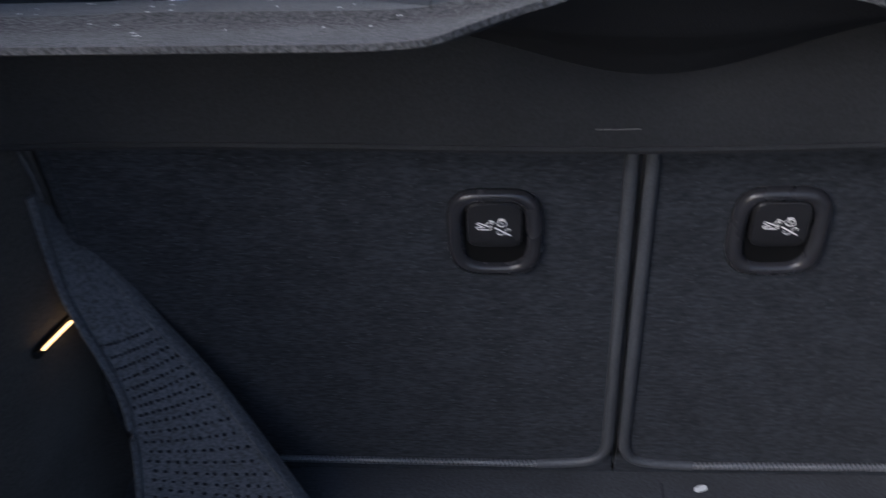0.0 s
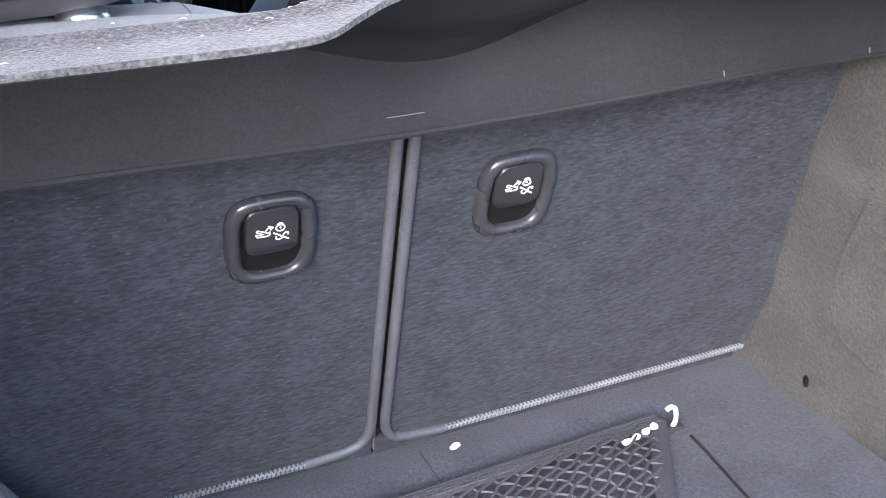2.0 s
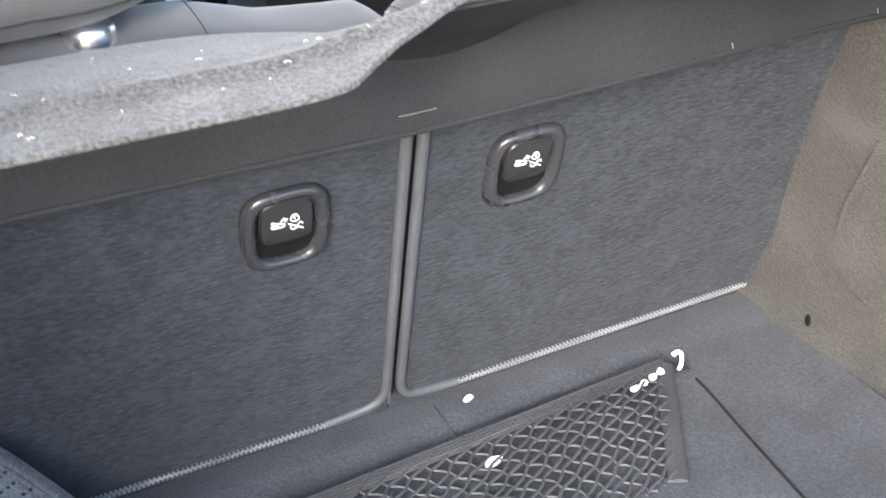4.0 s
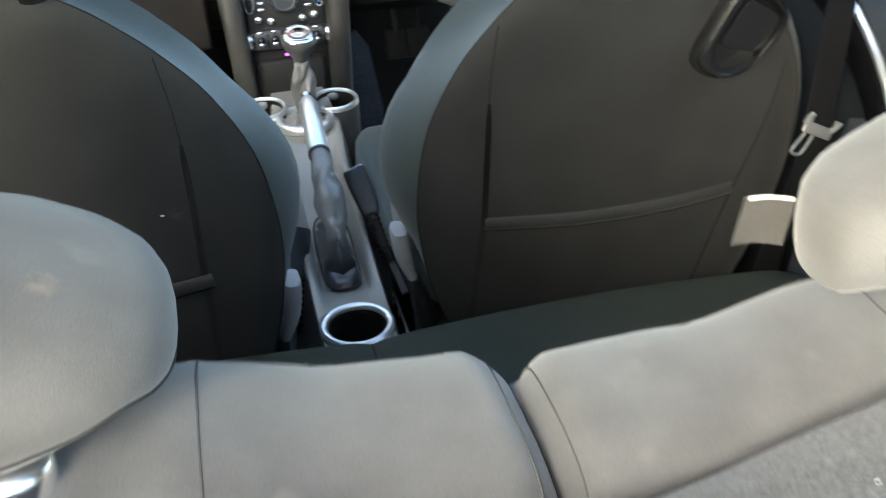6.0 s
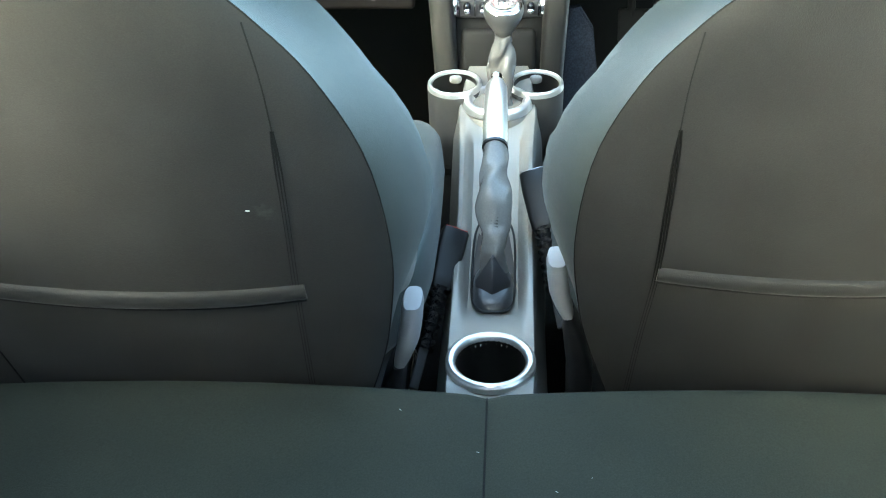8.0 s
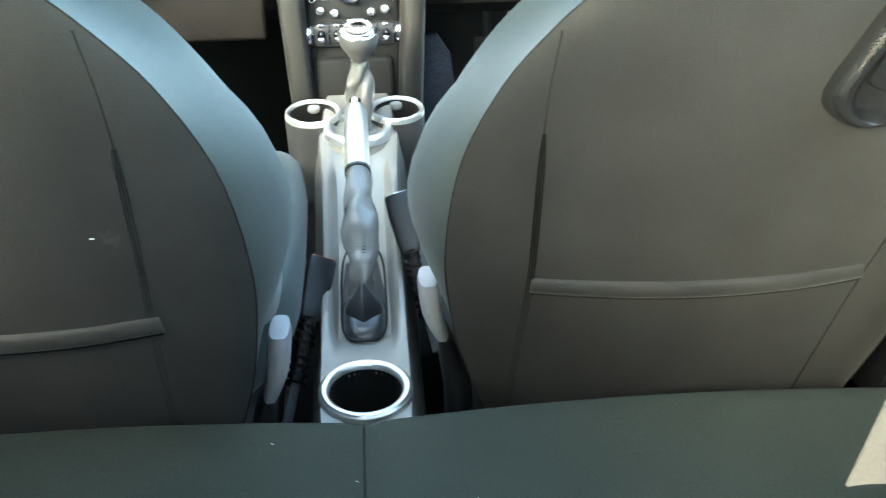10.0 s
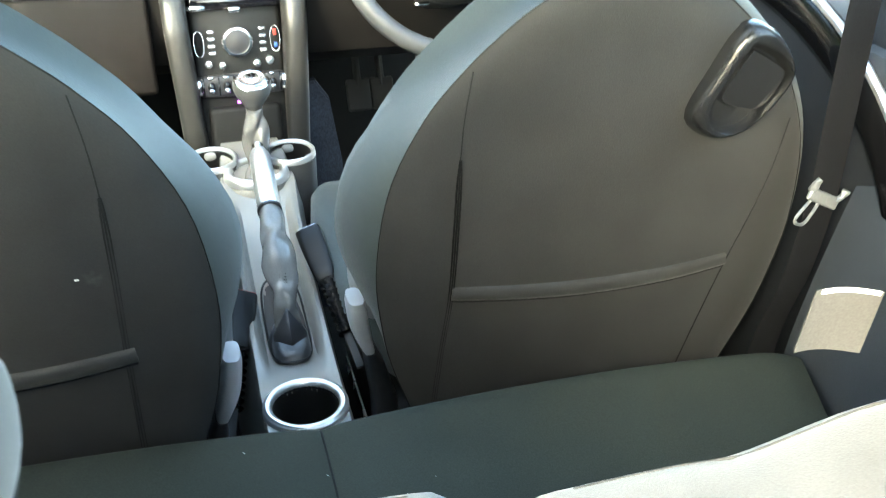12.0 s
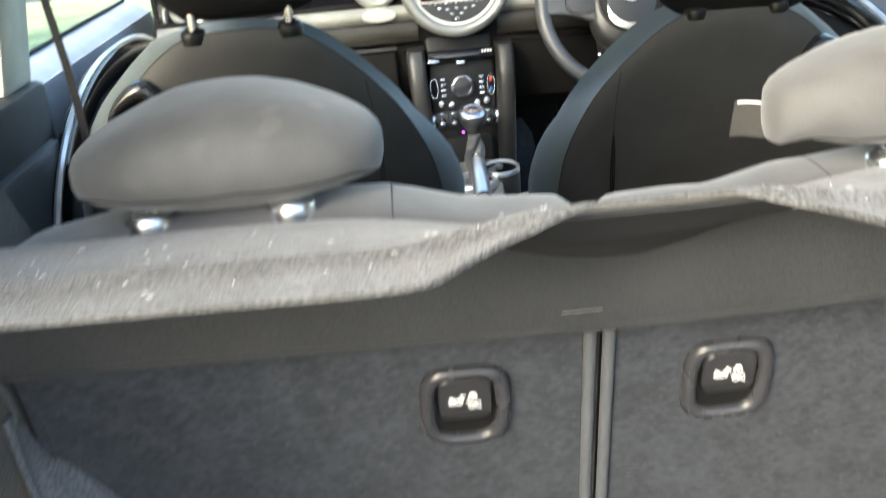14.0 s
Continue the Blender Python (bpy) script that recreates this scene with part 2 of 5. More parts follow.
def part(name, bm, mat, parent=None, label="", sharp=40, **tags):
    me = bpy.data.meshes.new(name)
    bmesh.ops.recalc_face_normals(bm, faces=bm.faces[:])
    bm.to_mesh(me)
    bm.free()
    me.materials.append(mat)
    me.polygons.foreach_set("use_smooth", [True] * len(me.polygons))
    me.set_sharp_from_angle(angle=radians(sharp))
    ob = new(name, me)
    if parent is not None:
        ob.parent = parent
    return tagged(ob, label=label, **tags)


def rbox(size, at=(0, 0, 0), bevel=0.005, seg=3, turn=None):
    bm = bmesh.new()
    bmesh.ops.create_cube(bm, size=1.0)
    bmesh.ops.scale(bm, vec=size, verts=bm.verts)
    if bevel:
        bmesh.ops.bevel(bm, geom=bm.edges[:], offset=min(bevel, 0.49 * min(size)), segments=seg, affect="EDGES", profile=0.5)
    if turn:
        bmesh.ops.transform(bm, matrix=pose(0, 0, 0, *turn), verts=bm.verts)
    bmesh.ops.translate(bm, vec=at, verts=bm.verts)
    return bm


def loft(rings, closed=True, caps=True, loop=False):
    """A skin over rings of points; closed: each ring is a loop; loop: the last ring joins the first."""
    bm = bmesh.new()
    rows = [[bm.verts.new(p) for p in ring] for ring in rings]
    m = len(rows[0])
    for a in range(len(rows) if loop else len(rows) - 1):
        r0, r1 = rows[a], rows[(a + 1) % len(rows)]
        for b in range(m if closed else m - 1):
            c = (b + 1) % m
            bm.faces.new((r0[b], r0[c], r1[c], r1[b]))
    if caps and closed and not loop:
        bm.faces.new(rows[0])
        bm.faces.new(rows[-1])
    return bm


def join(*bms):
    out = bms[0]
    for b in bms[1:]:
        me = bpy.data.meshes.new("tmp")
        b.to_mesh(me)
        b.free()
        out.from_mesh(me)
        bpy.data.meshes.remove(me)
    return out


def tube(points, r, n=8, closed=False, flat=1.0, up=(0, 0, 1)):
    """A round or flattened bar along points; r is a radius or one for each point."""
    pts = [Vector(p) for p in points]
    rs = r if isinstance(r, (list, tuple)) else [r] * len(pts)
    rings = []
    for i, p in enumerate(pts):
        a = pts[i - 1] if (i or closed) else pts[0]
        b = pts[(i + 1) % len(pts)] if (i < len(pts) - 1 or closed) else pts[-1]
        d = (b - a).normalized()
        s = d.cross(Vector(up))
        s = s.normalized() if s.length > 1e-4 else d.orthogonal().normalized()
        v = s.cross(d)
        rings.append([p + rs[i] * (math.cos(2 * math.pi * k / n) * s + flat * math.sin(2 * math.pi * k / n) * v) for k in range(n)])
    return loft(rings, loop=closed)


def lathe(profile, n=32, m=None):
    """A turned shape from (radius, height) pairs; open ends stay open."""
    rings = [[Vector((r * math.cos(2 * math.pi * k / n), r * math.sin(2 * math.pi * k / n), z)) for k in range(n)] for r, z in profile]
    bm = loft(rings, caps=False)
    if m is not None:
        bmesh.ops.transform(bm, matrix=m, verts=bm.verts)
    return bm


def torus(radius, minor, n=48, k=10, m=None, flat=1.0):
    prof = [(radius + minor * math.cos(2 * math.pi * j / k), flat * minor * math.sin(2 * math.pi * j / k)) for j in range(k)]
    rings = [[Vector((r * math.cos(2 * math.pi * a / n), r * math.sin(2 * math.pi * a / n), z)) for r, z in prof] for a in range(n)]
    bm = loft(rings, loop=True)
    if m is not None:
        bmesh.ops.transform(bm, matrix=m, verts=bm.verts)
    return bm


def prism(outline, depth, m=None, bevel=0.0, seg=2):
    """A flat outline (x, y) raised by depth along z."""
    bm = bmesh.new()
    lo = [bm.verts.new((x, y, 0)) for x, y in outline]
    hi = [bm.verts.new((x, y, depth)) for x, y in outline]
    bm.faces.new(lo)
    top = bm.faces.new(hi)
    for i in range(len(lo)):
        j = (i + 1) % len(lo)
        bm.faces.new((lo[i], lo[j], hi[j], hi[i]))
    if bevel:
        bmesh.ops.bevel(bm, geom=list(top.edges), offset=bevel, segments=seg, affect="EDGES")
    if m is not None:
        bmesh.ops.transform(bm, matrix=m, verts=bm.verts)
    return bm


def sheet(fn, nu, nv, back=None):
    """A curved sheet fn(u, v), u and v from 0 to 1; back: the offset of its rear skin, which gives it a thickness."""
    bm = bmesh.new()
    g = [[bm.verts.new(fn(i / nu, j / nv)) for j in range(nv + 1)] for i in range(nu + 1)]
    for i in range(nu):
        for j in range(nv):
            bm.faces.new((g[i][j], g[i + 1][j], g[i + 1][j + 1], g[i][j + 1]))
    if back:
        off = Vector(back)
        h = [[bm.verts.new(v.co + off) for v in row] for row in g]
        for i in range(nu):
            for j in range(nv):
                bm.faces.new((h[i][j], h[i][j + 1], h[i + 1][j + 1], h[i + 1][j]))
        rim = [(i, 0) for i in range(nu)] + [(nu, j) for j in range(nv)] + [(i, nv) for i in range(nu, 0, -1)] + [(0, j) for j in range(nv, 0, -1)]
        for k, (i, j) in enumerate(rim):
            p, q = rim[(k + 1) % len(rim)]
            bm.faces.new((g[i][j], h[i][j], h[p][q], g[p][q]))
    return bm


def smooth_line(points, n):
    """n points along a smooth line through the given ones."""
    p = [Vector(q) for q in points]
    out = []
    for i in range(n):
        t = i / (n - 1) * (len(p) - 1)
        k = min(int(t), len(p) - 2)
        f = t - k
        a, b, c, d = p[max(k - 1, 0)], p[k], p[k + 1], p[min(k + 2, len(p) - 1)]
        out.append(0.5 * (2 * b + (c - a) * f + (2 * a - 5 * b + 4 * c - d) * f * f + (3 * b - a - 3 * c + d) * f ** 3))
    return out


def interp(x, table):
    xs, ys = zip(*table)
    return float(np.interp(x, xs, ys))


def superloop(cx, cy, a, b, n=32, power=3.0):
    """A rounded-rectangle loop of (x, y)."""
    out = []
    for k in range(n):
        c, s = math.cos(2 * math.pi * k / n), math.sin(2 * math.pi * k / n)
        out.append((cx + a * math.copysign(abs(c) ** (2 / power), c), cy + b * math.copysign(abs(s) ** (2 / power), s)))
    return out


def pillow(ax, ay, az, at=(0, 0, 0), power=3.0, nu=28, nv=18, fn=None):
    """A soft block with half sizes ax, ay, az."""
    rings = []
    for j in range(1, nv):
        ph = math.pi * j / nv - math.pi / 2
        cz, sz = math.cos(ph), math.sin(ph)
        k = abs(cz) ** (2 / power)
        z = math.copysign(abs(sz) ** (2 / power), sz)
        ring = []
        for x, y in superloop(0, 0, 1, 1, nu, power):
            p = Vector((x * k * ax, y * k * ay, z * az))
            ring.append((fn(p) if fn else p) + Vector(at))
        rings.append(ring)
    return loft(rings)


# ---- ground and shell ----
bm = bmesh.new()
bmesh.ops.create_grid(bm, x_segments=8, y_segments=8, size=150)
bmesh.ops.translate(bm, vec=(0, 0, -0.62), verts=bm.verts)
part("ground", bm, ASPHALT, label="grey asphalt ground under the car", category="ground", kind="structure")


def slab(name, size, at, mat, label, turn=None, bevel=0.01):
    return part(name, rbox(size, at, bevel, 2, turn), mat, label=label, category=name.split("_")[0], kind="structure")


slab("floor", (1.30, 1.75, 0.05), (0, 0.30, -0.36), FLOOR_CARPET, "black carpet of the cabin floor")
# unseen roof; its opening is added to bring skylight onto console and seats
roof = join(rbox((1.20, 0.82, 0.04), (0, -0.70, 0.94), 0.012, 2), rbox((1.20, 0.235, 0.04), (0, 0.3275, 0.94), 0.012, 2),
            rbox((0.10, 0.503, 0.04), (-0.55, -0.040, 0.94), 0.012, 2), rbox((0.10, 0.503, 0.04), (0.55, -0.040, 0.94), 0.012, 2))
part("ceiling", roof, HEADLINER, label="dark cloth roof lining round an opening added to let in daylight", category="ceiling", kind="structure")
slab("firewall", (1.34, 0.05, 0.80), (0, 1.12, -0.02), STITCH_BLACK, "dark wall behind the dashboard")
slab("boot_wall", (1.28, 0.06, 0.42), (0, -1.27, -0.19), PLASTIC, "black plastic sill at the boot opening")
for sgn, side in ((-1, "left"), (1, "right")):
    # rear quarter below the window, and its pillars
    slab("quarter_panel_" + side, (0.06, 1.25, 0.86), (sgn * 0.67, -0.655, 0.045), QUARTER, "black vinyl rear quarter panel of the car")
    slab("pillar_b_" + side, (0.05, 0.120, 0.475), (sgn * 0.650, -0.080, 0.700), CREAM, "cream cloth pillar trim behind the front door", (0, -sgn * 9, 0))
    slab("quarter_ledge_" + side, (0.03, 0.56, 0.72), (sgn * 0.640, -0.33, 0.035), LOW_QUARTER, "blue-grey moulded lower quarter trim", None, 0.014)
    # rear pillar lengthened to keep the sun off the left headrest and seat
    slab("pillar_c_" + side, (0.08, 0.72, 0.46), (sgn * 0.635, -0.93, 0.70), MATT, "black rear pillar of the car", (0, -sgn * 9, 0))
    a = Vector((sgn * 0.64, 0.96, 0.45))
    b = Vector((sgn * 0.58, 0.42, 0.93))
    part("pillar_a_" + side, tube([a, a.lerp(b, 0.5) + Vector((0, 0, 0.03)), b], 0.032, 10), MATT, label="black windscreen pillar of the car",
         category="pillar", kind="structure")
    glass = part("window_" + side, rbox((0.006, 1.0, 0.46), (sgn * 0.708, 0.445, 0.700), 0.002, 1, (0, -sgn * 9, 0)), GLASS,
                 label="clear side window of the front door", category="window", kind="structure")
    glass.visible_shadow = False


# ---- front doors ----
def front_door(sgn):
    door = thing("door_1" if sgn < 0 else "door_2", label="front door card of grey vinyl with a black oval bow", category="door", kind="structure")
    # card: vertical below, leaning outward to the sill
    def card(u, v):
        y = -0.015 + 0.935 * u
        z = -0.36 + 0.805 * v
        x = 0.655 - 0.03 * math.sin(math.pi * min(1, v / 0.7)) + 0.034 * max(0, v - 0.78) / 0.22
        return Vector((sgn * x, y, z))
    part("card", sheet(card, 24, 20, (sgn * 0.02, 0, 0)), DOOR_VINYL, door)
    def sill(u, v):
        return Vector((sgn * (0.688 + 0.060 * v), card(u, 0).y, 0.440 + 0.032 * v + 0.006 * math.sin(math.pi * v)))
    part("sill_top", sheet(sill, 24, 8, (0, 0, -0.010)), SILL_GLARE, door, "sill below the window, sky glare in its colour")
    # oval bow round a dark pocket
    def oval(k, x, grow=1.0):
        yy, zz = superloop(0.30, 0.13, 0.50 * grow, 0.305 * grow, 64, 2.3)[k]
        return Vector((sgn * x, yy, zz))
    part("bow", tube([oval(k, 0.624) for k in range(64)], 0.030, 12, True, 0.5, (1, 0, 0)), BOW, door, "gloss black oval bow")
    part("bow_edge", tube([Vector((sgn * 0.618, y, z)) for y, z in superloop(0.30, 0.13, 0.528, 0.333, 72, 2.3)], 0.0055, 6, True, 1, (1, 0, 0)), RING, door, "bright chrome edge")
    part("pocket_panel", loft([[oval(k, x, g) for k in range(64)] for x, g in ((0.640, 0.98), (0.622, 0.97), (0.620, 0.5), (0.620, 0.02))]), QUARTER, door, "black inner panel")
    part("armrest", rbox((0.07, 0.42, 0.06), (sgn * 0.60, 0.25, 0.10), 0.02), MATT, door)
    part("sill_seal", tube([(sgn * 0.748, -0.015, 0.474), (sgn * 0.748, 0.4, 0.474), (sgn * 0.748, 0.92, 0.474)], 0.005, 8), STITCH_BLACK, door)
    part("opener", rbox((0.02, 0.10, 0.03), (sgn * 0.60, 0.52, 0.30), 0.008), CHROME, door, "chrome door opener")
    return door


for sgn in (-1, 1):
    front_door(sgn)


# ---- front seats ----
SEAT_HALF = [(-0.16, 0.150), (-0.10, 0.180), (-0.02, 0.207), (0.045, 0.227), (0.10, 0.238), (0.185, 0.245), (0.29, 0.232),
             (0.37, 0.198), (0.42, 0.16), (0.45, 0.13), (0.475, 0.10), (0.492, 0.07), (0.500, 0.03)]


@functools.lru_cache(None)
def seat_outline(n=54):
    """The rim of the back panel, anticlockwise from the bottom right, as (x, z)."""
    side = smooth_line([(w, z, 0) for z, w in SEAT_HALF], n)
    right = [(p.x, p.y) for p in side]
    return right + [(-x, z) for x, z in reversed(right)]


def lean(x, d, z):
    """A point of a seat back: x across, d forward of the back panel's plane, z up."""
    return Vector((x, d - 0.22 * (z - 0.15), z))


def front_seat(at, outer, lift=0.0):
    """outer: 1 where the door is at +x."""
    seat = thing("front_seat", at, label="dark grey vinyl front seat with a rear pocket and grab handle", category="seat", group="front seats")
    rim = seat_outline()
    cx, cz = 0.0, 0.19

    def ring(scale, d, grow=0.0):
        out = []
        for i, (x, z) in enumerate(rim):
            px, pz = rim[i - 1]
            qx, qz = rim[(i + 1) % len(rim)]
            nx, nz = qz - pz, -(qx - px)
            k = math.hypot(nx, nz) or 1
            g = grow * (1.2 * math.exp(-((z - 0.235) / 0.12) ** 2) - 1.05 / (1 + math.exp((0.355 - z) / 0.035)))
            if x * outer > 0:
                g += grow * 1.75 * min(1.0, abs(x) / 0.11) / (1 + math.exp((0.33 - z) / 0.03))
            slim = 0.36 * max(0.0, d - 0.01) / (1 + math.exp((z - 0.085) / 0.028))
            out.append(lean(x * scale + g * nx / k - math.copysign(slim, x), d, cz + (z - cz) * scale + g * nz / k))
        return out

    rings = [ring(s, -0.014 * (1 - s * s) + (0.006 if s > 0.99 else 0)) for s in (0.04, 0.2, 0.4, 0.6, 0.75, 0.88, 0.95, 1.0)]
    part("back_panel", loft(rings), SEAT_BACK if outer > 0 else stained(SEAT_BACK, (0.144, -0.03, 0.244), 0.010, (0.09, 0.09, 0.085), 0.4), seat)
    wrap = [ring(1.0, 0.006), ring(1.0, 0.012, 0.006), ring(1.0, 0.03, 0.016), ring(1.0, 0.06, 0.026), ring(1.0, 0.09, 0.03),
            ring(1.0, 0.12, 0.024), ring(1.0, 0.14, 0.008), ring(0.96, 0.15), ring(0.7, 0.13), ring(0.05, 0.12)]
    part("backrest", loft(wrap), BOLSTER, seat, "grey cloth side bolsters")
    part("seam", tube(ring(1.0, 0.0058, 0.001), 0.0007, 6, True), STITCH, seat)
    # upright zip on both sides of the pocket
    for s in (-1, 1):
        if s == -outer:
            low = (0.163, 0.165, 0.173, 0.180) if outer > 0 else (0.161, 0.158, 0.156, 0.154)
            line = [(s * 0.162, 0.325), (s * low[0], 0.24), (s * low[1], 0.15), (s * low[2], 0.06), (s * low[3], -0.05)]
            thick = (lambda k: 0.0003 + 0.0009 / (1 + math.exp((k - 7) / 0.8))) if outer > 0 else (lambda k: 0.00025 + 0.0010 * math.exp(-(k / 2.6) ** 2))
        else:
            line = [(s * 0.205, 0.33), (s * 0.195, 0.25), (s * 0.168, 0.145), (s * 0.15, 0.06), (s * 0.13, -0.05)]
        pts = [lean(x, panel_depth(x, z), z) for x, z in [(p.x, p.y) for p in smooth_line([(x, z, 0) for x, z in line], 16)]]
        if s == -outer:
            for dx in (-0.0026, 0.0, 0.0026):
                part("zip_edge", tube([p + Vector((dx * min(1.0, 0.2 + k / 2), -0.0004, 0)) for k, p in enumerate(pts)], [thick(k) for k in range(16)], 6), STITCH_BLACK if outer > 0 else STITCH, seat, "black zip edge")
        else:
            part("zip", tube(pts, 0.0010, 6), STITCH, seat)
        top = line[0]
        up = smooth_line([(top[0], top[1], 0), (top[0] * 0.985, top[1] + (0.045 if s == -outer else 0.012), 0), (top[0] * (0.945 if s == -outer else 1.01), top[1] + (0.095 if s == -outer else 0.026), 0)], 8)
        if s == -outer:
            part("seam", tube([lean(p.x, panel_depth(p.x, p.y), p.y) for p in up], 0.0007, 6), STITCH, seat)
    # pocket: a slack panel with a thick hem
    hem = smooth_line([(-0.164, 0.163, 0), (-0.08, 0.155, 0), (0.0, 0.151, 0), (0.09, 0.152, 0), (0.166, 0.159, 0)], 20)

    def pocket(u, v):
        h = hem[min(19, int(round(u * 19)))]
        z = h.y + (-0.13 - h.y) * v
        x = h.x * (1.0 - 0.30 * v * v)
        d = panel_depth(x, z) - 0.0015 - 0.004 * math.sin(math.pi * u) * (1 - v) ** 2
        return lean(x, d, z)
    part("pocket_hem", tube([lean(p.x, panel_depth(p.x, p.y) + 0.001 - 0.003 * math.sin(math.pi * i / 19), p.y - 0.009) for i, p in enumerate(hem)],
                            0.0050, 12, False, 1.9, (0, 0, 1)), SEAT_BACK, seat, "stitched pocket hem")
    part("stitch_line", tube([lean(p.x, panel_depth(p.x, p.y) - 0.0004 - 0.002 * math.sin(math.pi * i / 19), p.y - 0.021) for i, p in enumerate(hem)],
                             0.0009, 6), STITCH, seat)
    # grab handle on the door side
    def spot(x, z, d):
        x, z = 0.128 + (x - 0.137), 0.388 + (z - 0.380)
        return lean(outer * x, panel_depth(outer * x, z) + d, z)
    outer_rim = polar([(0.129, 0.4377), (0.1457, 0.439), (0.166, 0.428), (0.185, 0.407), (0.193, 0.386), (0.189, 0.367), (0.1725, 0.344), (0.146, 0.323),
                       (0.121, 0.3155), (0.1005, 0.3207), (0.084, 0.337), (0.084, 0.356), (0.1005, 0.391), (0.117, 0.4236)])
    inner_rim = polar([(0.1396, 0.415), (0.158, 0.407), (0.184, 0.388), (0.1856, 0.377), (0.170, 0.351), (0.1457, 0.3277), (0.121, 0.327), (0.1095, 0.339),
                       (0.1095, 0.360), (0.123, 0.3885)])

    def between(f, d):
        return [spot(a[0] + (b[0] - a[0]) * f, a[1] + (b[1] - a[1]) * f, d) for a, b in zip(outer_rim, inner_rim)]
    rings = [between(f, d) for f, d in ((-0.02, 0.004), (0.0, -0.007), (0.12, -0.015), (0.35, -0.021), (0.6, -0.021), (0.85, -0.016), (1.0, -0.008), (1.02, -0.002))]
    part("grab_handle", loft(rings, caps=False), HANDLE, seat, "glossy black plastic grab handle surround", sharp=70)
    part("handle_well", loft([[spot(0.146 + (x - 0.146) * k, 0.376 + (z - 0.376) * k, -0.0045) for x, z in inner_rim] for k in (1.04, 0.6, 0.05)]), HANDLE, seat)
    flap = polar([(0.1404, 0.413), (0.160, 0.402), (0.1836, 0.385), (0.1825, 0.372), (0.1655, 0.3464), (0.1416, 0.347), (0.1137, 0.3604), (0.123, 0.386)])
    fx, fz = 0.148, 0.378
    rings = [[spot(fx + (x - fx) * k, fz + (z - fz) * k, d) for x, z in flap] for k, d in ((1.0, -0.004), (1.0, -0.011), (0.95, -0.014), (0.5, -0.015), (0.05, -0.0155))]
    part("release_flap", loft(rings), HANDLE, seat, "black release flap")
    # headrest with two posts
    def bend(p):
        return Vector((p.x * (1 - 0.10 * max(0, p.z) / 0.1), p.y - 0.15 * p.z, p.z))
    wide, shift = (0.119, 0.019) if outer > 0 else (0.114, 0.008)
    part("headrest", pillow(wide, 0.050, 0.100, (shift, -0.046, 0.582 + lift), 3.6, 36, 20, bend), HEAD, seat, "black vinyl headrest")
    for x in ((-0.048, 0.066) if outer > 0 else (-0.056, 0.066)):
        part("post", tube([(x, -0.064, 0.48), (x, -0.058, 0.56 + lift)], 0.006, 10), CHROME, seat, "chrome headrest post")
        part("post_collar", lathe([(0.0065, 0.003), (0.010, 0.005), (0.014, 0.003), (0.016, 0.0), (0.016, -0.012)], 20, pose(x, -0.064, 0.500, 12, 0, 0)),
             STACK_BLACK, seat, "black post collar")
    # cushion, forward of the back
    def crown(p):
        return Vector((p.x, p.y, p.z + 0.045 * max(0, abs(p.x) / 0.25 - 0.55) / 0.45))
    part("seat_cushion", pillow(0.262, 0.27, 0.075, (0, 0.385, -0.035), 4.0, 36, 16, crown), BOLSTER, seat, "grey cloth seat cushion")
    for sx in (-1, 1):
        part("bolster_wing", pillow(0.030, 0.070, 0.095, (sx * 0.222, 0.150, 0.125), 2.6, 24, 16, lambda p: Vector((p.x, p.y - 0.5 * p.z, p.z))), WING_LIT, seat, "padded side wing")
    part("seat_base", rbox((0.42, 0.46, 0.20), (0, 0.36, -0.19), 0.03), MATT, seat)
    for x in (-0.19, 0.19):
        part("seat_rail", rbox((0.03, 0.52, 0.03), (x, 0.36, -0.32), 0.006), SATIN, seat)
    return seat


def polar(points, n=48, cx=0.146, cz=0.376):
    """A closed smooth outline through points, sampled at even angles about a centre."""
    line = smooth_line([(x, z, 0) for x, z in points + points[:1]], 120)
    table = sorted((math.atan2(p.y - cz, p.x - cx), math.hypot(p.x - cx, p.y - cz)) for p in line[:-1])
    table = [(table[-1][0] - 2 * math.pi, table[-1][1])] + table + [(table[0][0] + 2 * math.pi, table[0][1])]
    out = []
    for k in range(n):
        a = -math.pi + 2 * math.pi * k / n
        r = interp(a, table)
        out.append((cx + r * math.cos(a), cz + r * math.sin(a)))
    return out


def panel_depth(x, z):
    """How far the bulging back panel stands off its plane."""
    ang = math.atan2(z - 0.19, x)
    rim = seat_outline()
    polar = sorted((math.atan2(q - 0.19, p), math.hypot(p, q - 0.19)) for p, q in rim)
    polar = [(polar[-1][0] - 2 * math.pi, polar[-1][1])] + polar + [(polar[0][0] + 2 * math.pi, polar[0][1])]
    s = min(1.0, math.hypot(x, z - 0.19) / interp(ang, polar))
    return -0.014 * (1 - s * s)


front_seat((0.33, -0.045, 0.0), 1)
passenger = front_seat((-0.33, -0.145, 0.045), -1, 0.028)
part("speck", rbox((0.0038, 0.0010, 0.0016), lean(0.130, panel_depth(0.130, 0.246) - 0.0006, 0.246), 0.0004, 1), PAPER, passenger, "tiny white speck")


# ---- rear seat ----
def top_height(x):
    a = abs(x - 0.008)
    low = 0.0115 * math.exp(-((x - 0.17) / 0.10) ** 2)
    return -low + interp(a, [(0.0, 0.452), (0.02, 0.458), (0.10, 0.466), (0.16, 0.483), (0.26, 0.487), (0.36, 0.485), (0.44, 0.472), (0.50, 0.44)])


def back_y(z):
    """The plane of the carpeted rear face of the rear seat backs."""
    return -0.677 - 0.32 * (z - 0.003)


